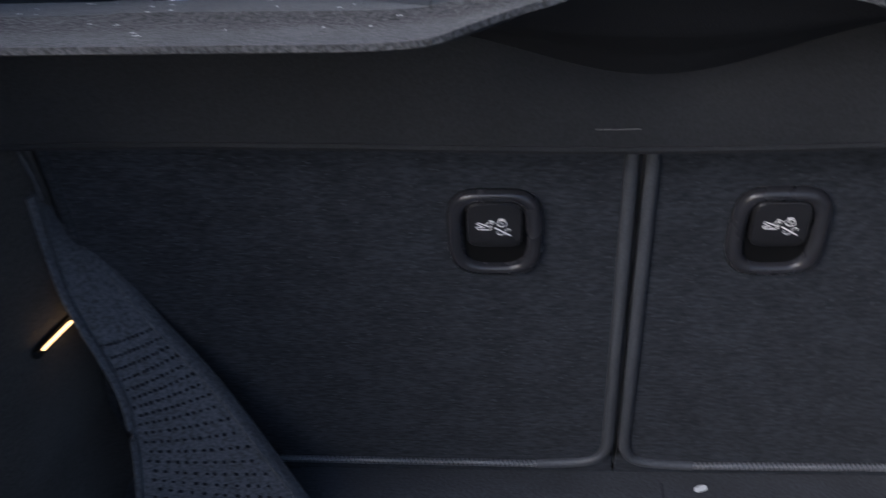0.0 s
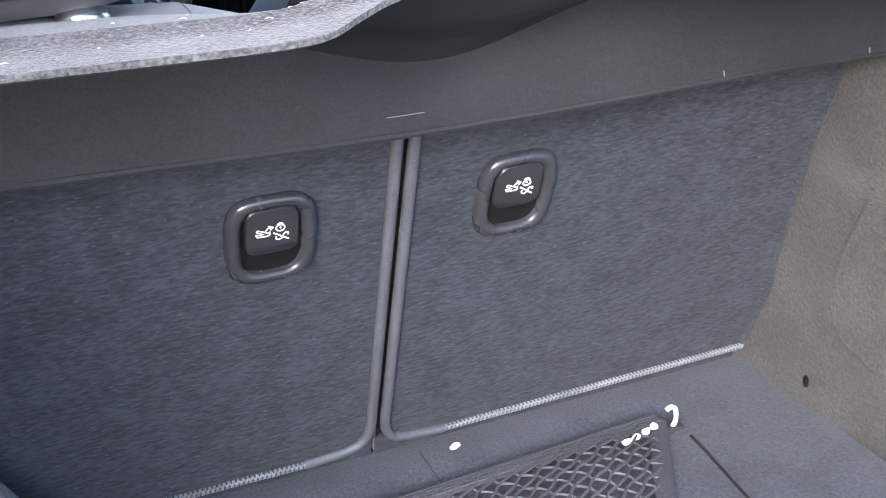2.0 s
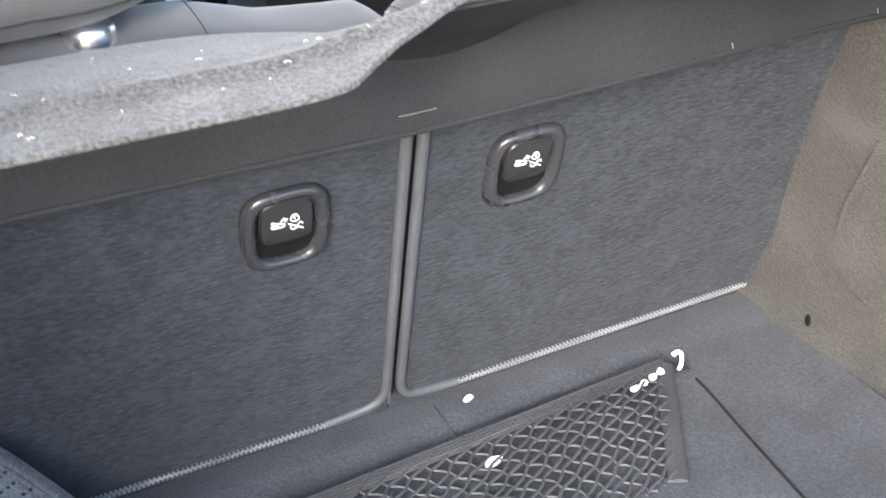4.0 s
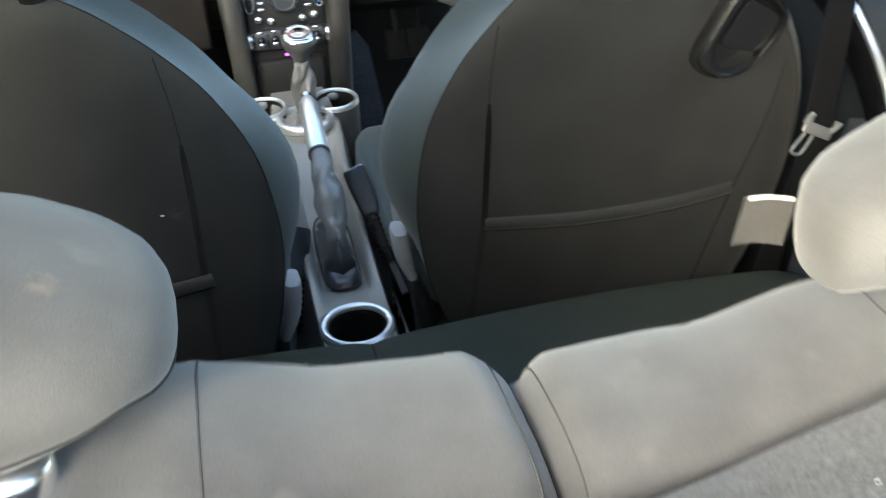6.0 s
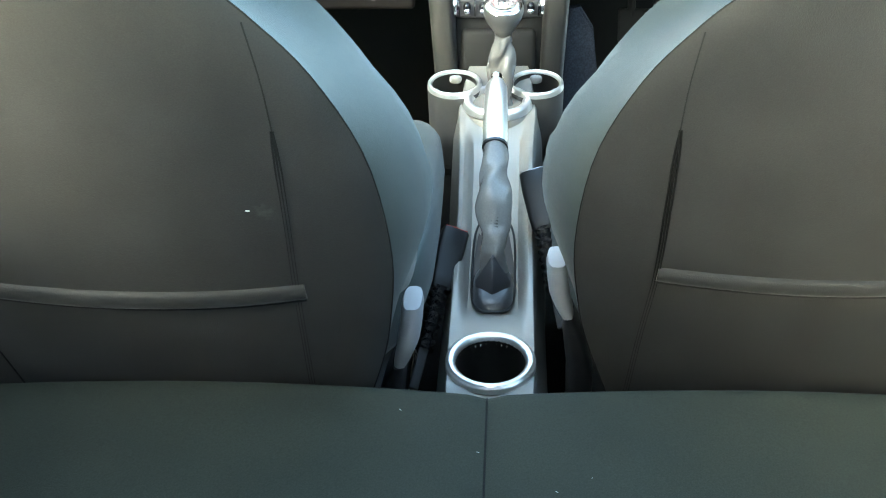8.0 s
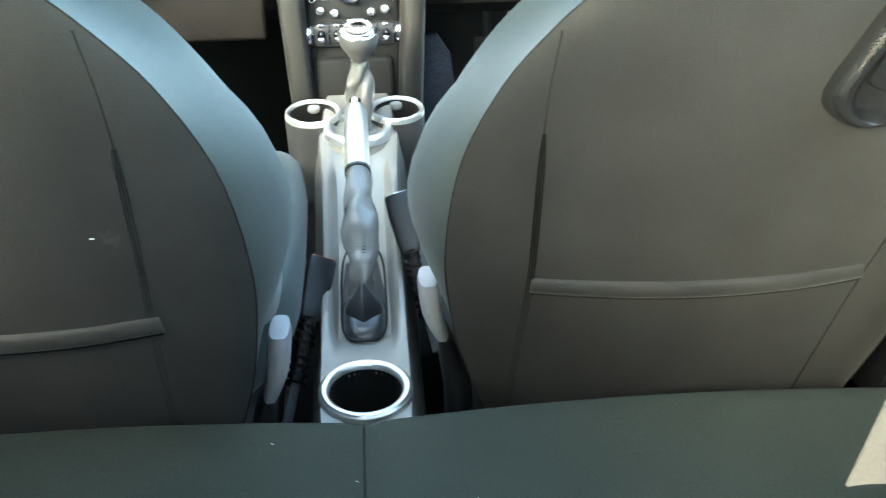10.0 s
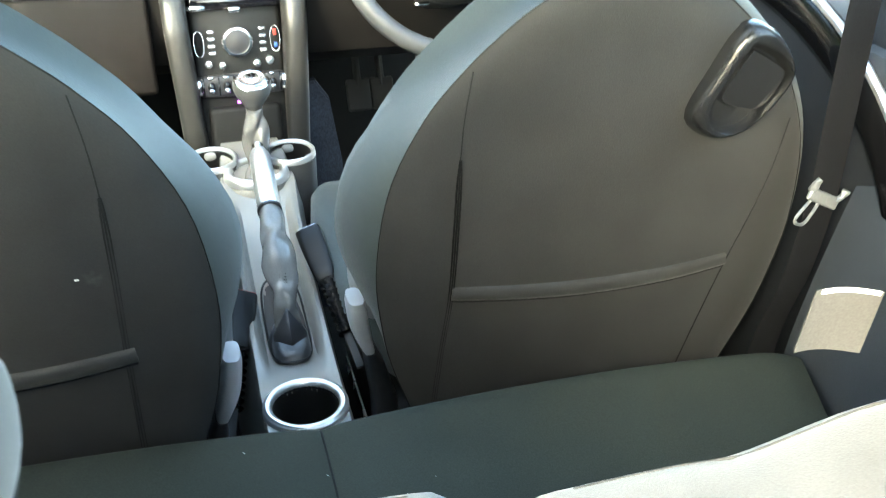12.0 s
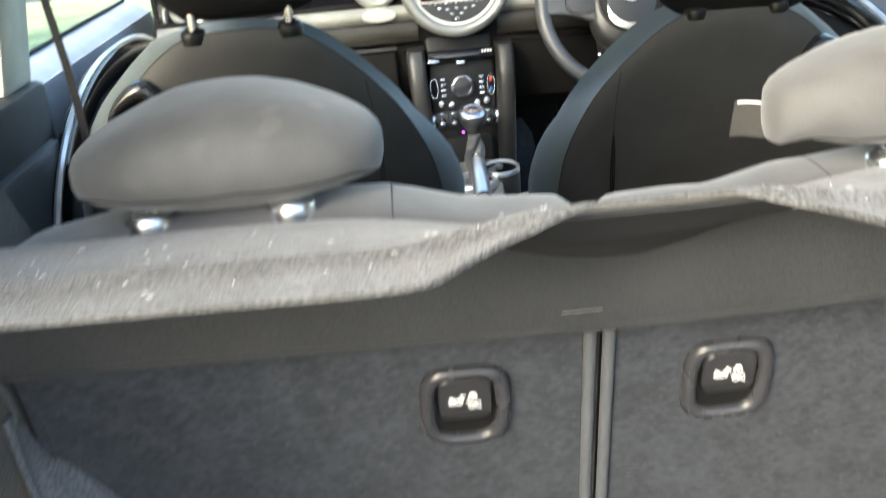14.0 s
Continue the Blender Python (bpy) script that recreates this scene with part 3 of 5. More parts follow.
def ruck(p, size=0.0011):
    """Shallow unevenness of stretched cloth over foam."""
    return p + Vector((0, 0.5, 1)) * size * (noise.noise(p * 22) + 0.45 * noise.noise(p * 61 + Vector((3, 1, 7))))


def rear_backrest(x0, x1):
    seat = thing("rear_bench_back", label="grey cloth rear seat back with black carpet behind", category="seat", group="rear seat backs")
    rings = []
    n = 48
    back = 0.011 if x1 > 0.2 else 0.0
    for i in range(n + 1):
        u = 0.5 - 0.5 * math.cos(math.pi * i / n)
        x = x0 + (x1 - x0) * u
        e = min(u, 1 - u) * (x1 - x0)
        drop = 0.013 * max(0, 1 - e / 0.022) ** 2
        h = top_height(x) - drop
        inset = drop * 0.8
        sec = [(-0.555 + inset, -0.02), (-0.60, 0.16), (-0.645 - 0.5 * back, 0.30), (-0.678 - back, 0.40), (-0.694 - back - inset, h - 0.035), (-0.706 - back - inset, h - 0.012 - 0.1 * back),
               (-0.727 - 0.8 * back, h), (-0.757 - 0.5 * back, h + 0.004), (-0.80, h + 0.002), (-0.824, h - 0.008), (-0.826, h - 0.03),
               (back_y(0.40) + 0.004, 0.40), (back_y(0.2) + 0.004, 0.2), (back_y(-0.02) + 0.004, -0.02)]
        rings.append([ruck(Vector((x, y, z))) for y, z in smooth_line_2(sec, 40)])
    end_ring = [p.copy() for p in rings[4 if x1 > 0.2 else n - 4]]
    part("cover", loft(rings), SEAT, seat)
    # carpet board with rounded lower corners
    xo, xi = (x1 - 0.022, x0 + 0.006) if x1 > 0.2 else (x0 + 0.022, x1 - 0.006)
    s = 1 if xo > xi else -1
    edge = [(xi, 0.42), (xi, 0.20), (xi, 0.07), (xi, 0.034), (xi + s * 0.0025, 0.018), (xi + s * 0.010, 0.006), (xi + s * 0.024, 0.0), (xi + s * 0.045, -0.0025), (xi + s * 0.07, -0.004),
            (xo - s * 0.02, -0.008), (xo, 0.0),
            (xo + s * 0.004, 0.06), (xo + s * 0.006, 0.09), (xo - s * 0.008, 0.16), (xo - s * 0.022, 0.30), (xo - s * 0.022, 0.42)]

    def on_board(x, z, d=0.0):
        return Vector((x, back_y(z) - d, z))
    bm = bmesh.new()
    lo = [bm.verts.new(on_board(x, z, -0.002)) for x, z in edge]
    hi = [bm.verts.new(on_board(x, z, 0.004)) for x, z in edge]
    bm.faces.new(lo)
    bm.faces.new(hi)
    for i in range(len(edge)):
        j = (i + 1) % len(edge)
        bm.faces.new((lo[i], lo[j], hi[j], hi[i]))
    part("carpet_board", bm, CARPET, seat, "black carpeted board")
    dn = smooth_line([(x, z, 0) for x, z in edge[:9]], 48)
    part("piping", tube([on_board(p.x, p.y, 0.005) for p in dn], 0.0055, 10, False, 1.0, (0, 1, 0.32)), PIPING, seat, "smooth grey edge piping")
    side = smooth_line([(x, z, 0) for x, z in edge[10:]], 24)
    part("piping", tube([on_board(p.x - s * 0.001, p.y, 0.0025) for p in side], 0.0055, 10), CARPET, seat, "carpeted edge roll")
    # black strip standing in for the shade in the gap beside the board
    part("gap_shade", tube([on_board(p.x + s * 0.0065, p.y, -0.003) for p in side], 0.0042, 8), STITCH_BLACK, seat)
    # braided cord along the lower edge
    a, b = edge[8], edge[10]
    length = abs(b[0] - a[0])
    steps = int(length / 0.0012)
    for hand, ph in ((1, 0), (1, math.pi), (-1, 0), (-1, math.pi)):
        pts = []
        for k in range(steps + 1):
            f = k / steps
            x = a[0] + (b[0] - a[0]) * f
            z = a[1] + (b[1] - a[1]) * f
            w = hand * 2 * math.pi * f * length / 0.0095 + ph
            p = on_board(x, z + 0.0036 * math.sin(w), 0.006 + 0.0036 * math.cos(w))
            pts.append(p)
        part("cord_strand", tube(pts, 0.00095, 4), BRAID, seat, "braided grey cord")
    part("cord_core", tube([on_board(a[0], a[1], 0.006), on_board(b[0], b[1], 0.006)], 0.0034, 8), NET, seat)
    part("backing", loft([[on_board(x, z, d) for x, z in ((xi - s * 0.006, -0.025), (xo, -0.025), (xo, 0.07), (xi - s * 0.006, 0.07))] for d in (-0.0032, -0.0020)]), CARPET, seat)
    # black sheet that puts shade into the split between the boards
    part("gap_shade", loft([[on_board(x, z, d) for x, z in ((xi - s * 0.006, 0.004), (xi + s * 0.004, 0.012), (xi + s * 0.004, 0.43), (xi - s * 0.006, 0.43))] for d in (-0.0018, -0.0006)]), STITCH_BLACK, seat)
    # seam over the top
    sx = -0.147 if s < 0 else 0.19
    h = top_height(sx)
    sec = [(-0.678 - back, 0.40), (-0.694 - back, h - 0.035), (-0.706 - back, h - 0.012 - 0.1 * back), (-0.727 - 0.8 * back, h), (-0.757 - 0.5 * back, h + 0.004), (-0.80, h + 0.002), (-0.824, h - 0.008), (-0.826, h - 0.03)]
    line = [Vector((sx, y, z)) for y, z in smooth_line_2(sec, 44)]
    part("seam", tube([ruck(p) + Vector((0, 0.0003, -0.0003)) for p in line], 0.0008, 6), SEAM_GREY, seat)
    front = [(x0 + 0.03 + (x1 - x0 - 0.06) * k / 30) for k in range(31)]
    part("seam", tube([ruck(Vector((x, -0.7185 - 0.92 * back, top_height(x) - 0.0036))) for x in front], 0.0008, 6), SEAM_GREY, seat)
    # end seam beside the split
    line = [p for p in end_ring if p.z > 0.415]
    part("end_seam", tube([p + Vector((0, 0, 0.0002)) for p in line], 0.0006, 6), SEAM_GREY, seat)
    # release handle
    hx = -0.104 if s < 0 else 0.118
    handle = part("release_bezel", bezel_mesh(hx, 0.2965, on_board), BEZEL, seat, "black plastic release bezel", sharp=75)
    well = superloop(hx, 0.297, 0.028, 0.034, 28, 4)
    bm = loft([[on_board(x, z, d) for x, z in [(hx + (p[0] - hx) * k, 0.297 + (p[1] - 0.297) * k) for p in well]] for k, d in ((1.05, 0.006), (0.98, 0.0045), (0.3, 0.0045), (0.03, 0.0045))])
    part("recess", bm, STACK_BLACK, handle)
    but = superloop(hx, 0.3065, 0.0222, 0.0220, 28, 5)
    bm = loft([[on_board(x, z, d) for x, z in [(hx + (p[0] - hx) * k, 0.3065 + (p[1] - 0.3065) * k) for p in but]] for k, d in ((1.0, 0.005), (1.0, 0.011), (0.95, 0.0125), (0.5, 0.0130), (0.03, 0.0130))])
    part("release_button", bm, PLASTIC, handle, "black release button with white symbols")
    symbols(hx, 0.3065, on_board, seat)
    return seat


def smooth_line_2(pts, n):
    return [(p.x, p.y) for p in smooth_line([(a, b, 0) for a, b in pts], n)]


def bezel_mesh(cx, cz, on_board):
    rings = []
    for a, b, d in ((0.0385, 0.0440, 0.002), (0.0385, 0.0440, 0.006), (0.0375, 0.0430, 0.0100), (0.0350, 0.0405, 0.0130), (0.0320, 0.0375, 0.0138), (0.0290, 0.0348, 0.0130), (0.0262, 0.0325, 0.0100), (0.0250, 0.0315, 0.005)):
        rings.append([on_board(x, z, d) for x, z in superloop(cx, cz, a, b, 44, 3.6)])
    return loft(rings, caps=False)


def symbols(cx, cz, on_board, seat):
    """White folding-seat pictograms on a release button."""
    def bar(pts, r=0.00052):
        return tube([on_board(cx + x * 0.00105, cz + z * 0.00105, 0.0135) for x, z in pts], r, 5)
    seat_icon = join(bar([(-13, 2.2), (-12.2, 3.6), (-10.6, 3.2), (-3.6, -0.2), (-2.4, 1.2), (-2.4, -2.0), (-4.0, -2.9), (-12.4, -2.7), (-13.6, -0.6), (-12.6, -0.4), (-7.5, -0.6), (-13, 2.2)]),
                     bar([(-6.0, 1.6), (-4.6, 3.8), (-2.4, 5.0)]), bar([(-3.4, 6.2), (0.2, 4.4), (-1.8, 2.2), (-2.4, 4.4), (-3.4, 6.2)]))
    part("seat_symbol", seat_icon, WHITE, seat, "white folding seat symbol")
    ring = [(5.8 + 3.5 * math.cos(radians(a)), 3.0 + 2.9 * math.sin(radians(a))) for a in range(0, 361, 30)]
    lock = join(bar(ring), bar([(3.4, 4.6), (3.8, 6.8), (5.8, 7.5), (7.8, 6.8), (8.2, 4.6)]), bar([(5.8, 3.9), (5.8, 2.6)], 0.0007))
    part("lock_symbol", lock, WHITE, seat, "white padlock symbol")
    belt = join(bar([(0.4, -1.0), (4.0, -3.2), (8.0, -6.0), (12.4, -8.6)], 0.0007), bar([(2.6, -4.4), (2.2, -6.8), (4.6, -8.0), (7.6, -6.8), (8.2, -3.6), (10.2, -1.8), (12.2, -2.6), (11.6, -4.4)]))
    part("belt_symbol", belt, WHITE, seat, "white crossed belt symbol")


rear_backrest(-0.500, 0.0064)
rear_backrest(0.0098, 0.500)


def rear_headrest(cx, tag):
    rest = thing("rear_headrest", (cx, -0.769, 0.003 if tag else 0.001), label="grey cloth rear headrest on two chrome posts", category="headrest", group="rear headrests")

    def shape(p):
        k = 1 - (0.52 if tag else 0.44) * max(0, p.z / 0.05) ** 1.6 + (0.05 if tag else 0.035) * min(1.0, max(0, -p.z / 0.03))
        q = Vector((p.x * k, p.y * (1 - 0.1 * max(0, p.z / 0.05)), p.z + (0.004 if tag else 0.008) * (1 - (p.x / 0.118) ** 2) * (1 if p.z > 0 else 0.2)))
        if p.z > 0 and tag:
            q.z *= 0.88
        if p.z < 0:
            q.z -= (0.023 if tag else 0.014) * max(0.0, (abs(p.x) / 0.123 - 0.72) / 0.28) ** 2 * min(1.0, -p.z / 0.02)
        return ruck(q + Vector((cx, 0, 0)), 0.0016) - Vector((cx, 0, 0))
    # the other pad sits tipped forward over the front of the bench
    half, deep, ahead, crest = (0.0455, 0.060, 0.0, 0.5785) if tag else (0.0413, 0.091, 0.032, 0.5690)
    part("pad", pillow(0.125 if tag else 0.122, deep, half, (0, ahead, crest - half), 2.6 if tag else 2.45, 56, 30, shape), SEAT if tag else stained(SEAT, (0.076, 0.002, 0.560), 0.009, (0.20, 0.155, 0.13), 0.6), rest)
    zf, power = (0.66, 2.6) if tag else (0.40, 2.45)
    wide = (1 - zf ** power) ** (1 / power)
    low = [shape(Vector((x, y, -zf * half))) + Vector((0, ahead, crest - half)) for x, y in superloop(0, 0, (0.1253 if tag else 0.1223) * wide, (deep + 0.0003) * wide, 72, power)]
    part("seam", tube(low, 0.0009, 6, True), SEAM_DARK, rest)
    for x in ((-0.038, 0.058) if tag else (-0.058, 0.050)):
        part("post", tube([(x, -0.024, 0.470), (x, -0.022, 0.50)], 0.006, 10), CHROME, rest, "chrome headrest post")
        part("post_collar", lathe([(0.0062, 0.006), (0.012, 0.007), (0.017, 0.004), (0.0185, 0.0), (0.0185, -0.012)], 20, pose(x, -0.026, top_height(cx + x) + (0.001 if tag else 0.006), -4, 0, 0)),
             SATIN, rest, "polished round post collar")
    if tag:
        # cloth label sewn into the inner side seam
        def cloth(u, v):
            return Vector((-0.106 - 0.028 * u - 0.003 * v, 0.048 + 0.004 * math.sin(2.2 * u) + 0.004 * v, 0.513 + 0.003 * u - 0.030 * v + 0.0008 * math.sin(3 * u)))
        lab = part("cloth_label", sheet(cloth, 8, 8, (0, 0.0009, 0)), LABEL, rest, "pale folded cloth label")
        part("label_edge", sheet(lambda u, v: cloth(0.06 + u * 0.86, 0.065 * v) + Vector((0, -0.0012, 0.0006)), 8, 2, (0, 0.0008, 0)), WHITE, lab, "white label edge")
    return rest


rear_headrest(-0.272, False)
rear_headrest(0.275, True)


def rear_cushion(sgn):
    cush = thing("rear_cushion", label="dark green-grey vinyl rear seat cushion", category="seat", group="rear cushions")

    def top(u, v):
        # u across from the middle seam, v from front to back
        x = 0.0004 + u * (0.548 - 0.205 * max(0.0, v - 0.30) - 0.02 * min(v, 0.30))
        bulge = 0.014 * math.sin(math.pi * min(1, u * 1.02)) ** 0.8 - 0.012 * max(0, (u - 0.9) / 0.1) ** 2
        if v < 0.30:
            w = v / 0.30
            a = w * math.pi / 2
            y, z = -0.118, -0.30 + 0.381 * math.sin(a) ** 0.8
            if w < 1:
                y = -0.105 - 0.058 * (1 - math.cos(a))
            z += bulge * w
        else:
            w = (v - 0.30) / 0.70
            y = -0.163 - 0.437 * w
            z = 0.081 + bulge * (1 - 0.5 * w) + 0.010 * math.sin(math.pi * w * 0.6) - 0.06 * w * w
        z -= 0.003 * max(0, 1 - u / 0.02) ** 2
        return Vector((sgn * x, y, z))
    part("cover", sheet(top, 30, 40, (0, -0.015, -0.02)), CUSHION, cush)
    part("seam", tube([top(0.0, v / 30) + Vector((0, 0, 0.0003)) for v in range(5, 31)], 0.0007, 6), STITCH, cush)
    return cush


rear_cushion(-1)
rear_cushion(1)
bm = pillow(0.046, 0.05, 0.030, (0, -0.375, 0.07), 2.4, 28, 14)
part("centre_pad", bm, SEAT, label="small grey rounded pad between the rear cushions", category="pad")
for sgn, side in ((-1, "left"), (1, "right")):
    def trim(u, v):
        y = -0.10 - 0.56 * u
        return Vector((sgn * (0.56 - 0.07 * u + 0.07 * v), y, 0.02 + 0.25 * v ** 0.8))
    part("side_trim_" + side, sheet(trim, 16, 10, (sgn * 0.01, 0, -0.01)), LOW_QUARTER, label="dark grey moulded trim beside the rear seat", category="trim", kind="structure")


# ---- parcel shelf and boot ----
def shelf_edge(x):
    """The rear edge of the shelf, with its wide notch in the middle."""
    a = abs(x - 0.010)
    return interp(a, [(0.0, -0.988), (0.035, -0.990), (0.065, -0.999), (0.095, -1.014), (0.115, -1.028), (0.129, -1.0395), (0.134, -1.0425), (0.14, -1.043), (0.5, -1.033), (0.60, -1.02)])


shelf = thing("parcel_shelf", label="grey felt parcel shelf with a notched rear edge", category="shelf")


def shelf_top(u, v):
    x = -0.53 + 1.06 * u
    y0, y1 = -0.845, shelf_edge(x)
    y = y0 + (y1 - y0) * v
    dip = 0.045 * math.exp(-((x - 0.008) / 0.12) ** 2) * max(0.0, 1 - (-0.845 - y) / 0.13)
    z = 0.519 - dip + 0.014 * math.exp(-((x - 0.010) / 0.118) ** 4) * min(1.0, max(0.0, (-0.93 - y) / 0.05)) + 0.001 * (y < -0.99) - 0.014 * max(0.0, 1 - (-0.845 - y) / 0.11) + 0.006 * math.exp(-((y + 0.990) / 0.008) ** 2) - 0.010 * max(0, (-0.88 - y) / -0.035 if y > -0.88 else 0)
    return Vector((x, y, z))


part("board", sheet(shelf_top, 150, 24, (0, 0.001, -0.004)), FELT, shelf)
part("lining", sheet(lambda u, v: shelf_top(u, 0.02 + 0.91 * v) + Vector((0, 0, -0.0062)), 150, 24, (0, 0, -0.002)), FLAP, shelf, "black underside lining")


def flap_fn(u, v):
    x = -0.50 + 1.0 * u
    return Vector((x, -0.852 - 0.012 * v - 0.006 * math.sin(math.pi * v), 0.4965 - 0.045 * math.exp(-((x - 0.008) / 0.12) ** 2) * (1 - v) - (0.4935 - 0.398 - 0.010 * max(0.0, 0.25 - u)) * v + 0.003 * math.sin(u * 9)))


part("hanging_flap", sheet(flap_fn, 60, 12, (0, 0.003, 0)), FLAP, shelf, "black flap hanging behind the seats")
part("flap_hem", tube([flap_fn(k / 60, 1.0) for k in range(61)], 0.0028, 6), FLAP, shelf)

# boot floor with a raised front step
def boot_floor(u, v):
    x = -0.50 + 1.0 * u
    y = -0.66 - 0.60 * v
    z = -0.024 if y > -0.705 else (-0.024 - 0.010 * min(1, (-0.705 - y) / 0.02))
    return Vector((x, y, z))


part("boot_floor", sheet(boot_floor, 40, 60, (0, 0, -0.02)), BOOT_MAT, label="black carpeted boot floor", category="floor", kind="structure")
for x in (0.055,):
    part("trim", tube([(x, -0.684, -0.0238), (x, -0.705, -0.0238), (x + 0.004, -0.72, -0.032), (x + 0.008, -0.76, -0.0338)], 0.0010, 6), CARPET,
         label="dark fold in the boot carpet", category="trim", kind="structure")
lid = smooth_line([(0.342, -0.772, -0.0336), (0.340, -0.80, -0.0338), (0.332, -0.87, -0.0338), (0.324, -0.95, -0.0338), (0.318, -1.02, -0.0338)], 20)
part("trim", tube(lid, 0.0018, 6), GROOVE, label="dark joint at the edge of the boot floor lid", category="trim", kind="structure")
for sgn, side in ((-1, "left"), (1, "right")):
    def wall(u, v):
        y = -0.655 - 0.60 * u
        z = -0.05 + 0.565 * v
        edge = interp(z, [(-0.05, 0.485), (0.0, 0.484), (0.08, 0.488), (0.16, 0.474), (0.30, 0.458), (0.42, 0.462), (0.52, 0.50)])
        panel = 0.012 / (1 + math.exp((math.hypot((y + 0.98) / 0.13, (z - 0.19) / 0.15) - 1) * 14))
        over = 0.020 / (1 + math.exp((0.262 + 0.10 * (-0.79 - y) - z) / 0.010)) / (1 + math.exp((y + 0.775) / 0.018))
        x = edge + 0.075 * u ** 1.25 + panel - (over if sgn > 0 else 0.0)
        return Vector((sgn * x, y, z))
    side_wall = part("boot_side_" + side, sheet(wall, 50, 40, (sgn * 0.015, 0, 0)), SIDE_CARPET, label="brown-black carpeted side of the boot", category="wall", kind="structure")

    def on_wall(y, z, d=0.0):
        p = wall((-0.655 - y) / 0.60, (z + 0.05) / 0.565)
        return p - Vector((sgn * d, 0, 0))
    if sgn < 0:
        continue
    line = smooth_line([(-0.845, 0.262, 0), (-0.827, 0.222, 0), (-0.809, 0.174, 0), (-0.797, 0.120, 0), (-0.798, 0.090, 0), (-0.814, 0.068, 0), (-0.850, 0.056, 0), (-0.90, 0.052, 0), (-0.99, 0.050, 0)], 40)
    part("panel_groove", tube([on_wall(p.x, p.y, -0.0004) for p in line], 0.0030, 8, False, 0.4), SIDE_CARPET, side_wall, "soft crease round the side panel")
    part("clip_hole", pillow(0.0015, 0.0045, 0.008, on_wall(-0.776, -0.002, 0.0004), 2.2, 14, 8), STITCH_BLACK, side_wall, "dark clip hole")


# luggage net on the boot floor
net = thing("luggage_net", label="black luggage net with a webbing border on the boot floor", category="net")
NET_C = [Vector((0.318, -0.742, -0.024)), Vector((0.225, -0.90, -0.028)), Vector((-0.22, -0.93, -0.028)), Vector((-0.20, -0.765, -0.026))]


def net_at(u, v):
    p = NET_C[0].lerp(NET_C[3], u).lerp(NET_C[1].lerp(NET_C[2], u), v)
    return p + Vector((0, 0, 0.006 * math.sin(9 * u) * math.sin(5 * v)))


for a, b in ((0, 3), (0, 1)):
    pts = [(net_at(k / 40, 0) if b == 3 else net_at(0, k / 40)) for k in range(41)]
    part("border", tube(pts, 0.010, 8, False, 0.25), NET, net, "ribbed black webbing border")
    if b == 3:
        for d in (-0.006, -0.002, 0.002, 0.006):
            part("border_rib", tube([p + Vector((0, d, 0.0030)) for p in pts], 0.0013, 5), NET, net)
for fam in (-1, 1):
    for k in range(-10, 22):
        pts = []
        for j in range(41):
            v = j / 40
            u = k / 21 + fam * v * 0.42
            if 0.0 <= u <= 1.0:
                pts.append(net_at(u, v) + Vector((0.0028 * math.sin(j * 1.1), 0.0012 * math.cos(j * 1.1), 0.002 + 0.0008 * fam)))
        if len(pts) > 3:
            part("cord", tube(pts, 0.0017, 5), NET, net)
hook = thing("tie_hook", (0.330, -0.752, -0.03), label="white lashing hook at the boot floor edge", category="hook")
part("loop", tube(smooth_line([(-0.007, 0.002, 0.022), (-0.001, 0.001, 0.0255), (0.004, 0.0, 0.021), (0.0045, -0.001, 0.008), (0.000, -0.002, 0.000)], 16), 0.0026, 8), WHITE, hook)
part("plate", rbox((0.026, 0.016, 0.004), (0, 0, 0.0), 0.0015), MATT, hook)
random.seed(4)


def scrap(x, y, z, size, turn):
    ring = [(size * (0.7 + 0.4 * random.random()) * math.cos(a), size * 0.6 * (0.7 + 0.4 * random.random()) * math.sin(a)) for a in [k * math.pi / 4 for k in range(8)]]
    part("paper_scrap", prism(ring, 0.0012, pose(x, y, z, 6, -5, turn)), PAPER, label="small white scrap of paper on the boot floor", category="scrap", group="scraps")


scrap(0.094, -0.692, -0.0238, 0.008, 30)
scrap(0.075, -0.79, -0.0285, 0.011, 10)
for k in range(4):
    scrap(0.262 + 0.014 * k, -0.768 + 0.004 * k, -0.0205, 0.0072, 12 + 9 * k)


# elastic net pocket at the boot's left side
pocket = thing("net_pocket", label="black mesh side pocket pulled up by an elastic cord", category="pocket")
left = smooth_line([(-0.470, -0.800, 0.341), (-0.465, -0.800, 0.289), (-0.456, -0.800, 0.239), (-0.430, -0.800, 0.164), (-0.425, -0.800, 0.105), (-0.430, -0.800, 0.041), (-0.438, -0.800, -0.011)], 30)
right = smooth_line([(-0.474, -0.757, 0.323), (-0.441, -0.757, 0.273), (-0.402, -0.757, 0.207), (-0.351, -0.757, 0.131), (-0.287, -0.757, 0.009), (-0.251, -0.757, -0.062)], 30)
part("mesh_panel", sheet(lambda u, v: left[int(round(v * 29))].lerp(right[int(round(v * 29))], u) + Vector((0, -0.004 * math.sin(math.pi * u), 0)), 14, 29, (0, 0.002, 0)),
     MESH_CLOTH, pocket)
part("binding", tube([p + Vector((0, -0.002, 0)) for p in left], 0.0065, 8, False, 0.5), MESH_CLOTH, pocket, "ribbed binding")
part("binding", tube([p + Vector((-0.004, -0.002, 0)) for p in right], 0.0105, 10, False, 0.32), MESH_CLOTH, pocket, "soft grey cloth binding")
for dx in (0.0, 0.012):
    part("elastic_cord", tube(smooth_line([(-0.470 + 0.4 * dx, -0.795, 0.335), (-0.478 + dx, -0.797, 0.352), (-0.487 + dx, -0.80, 0.381)], 10), 0.0020, 6), PIPING, pocket)
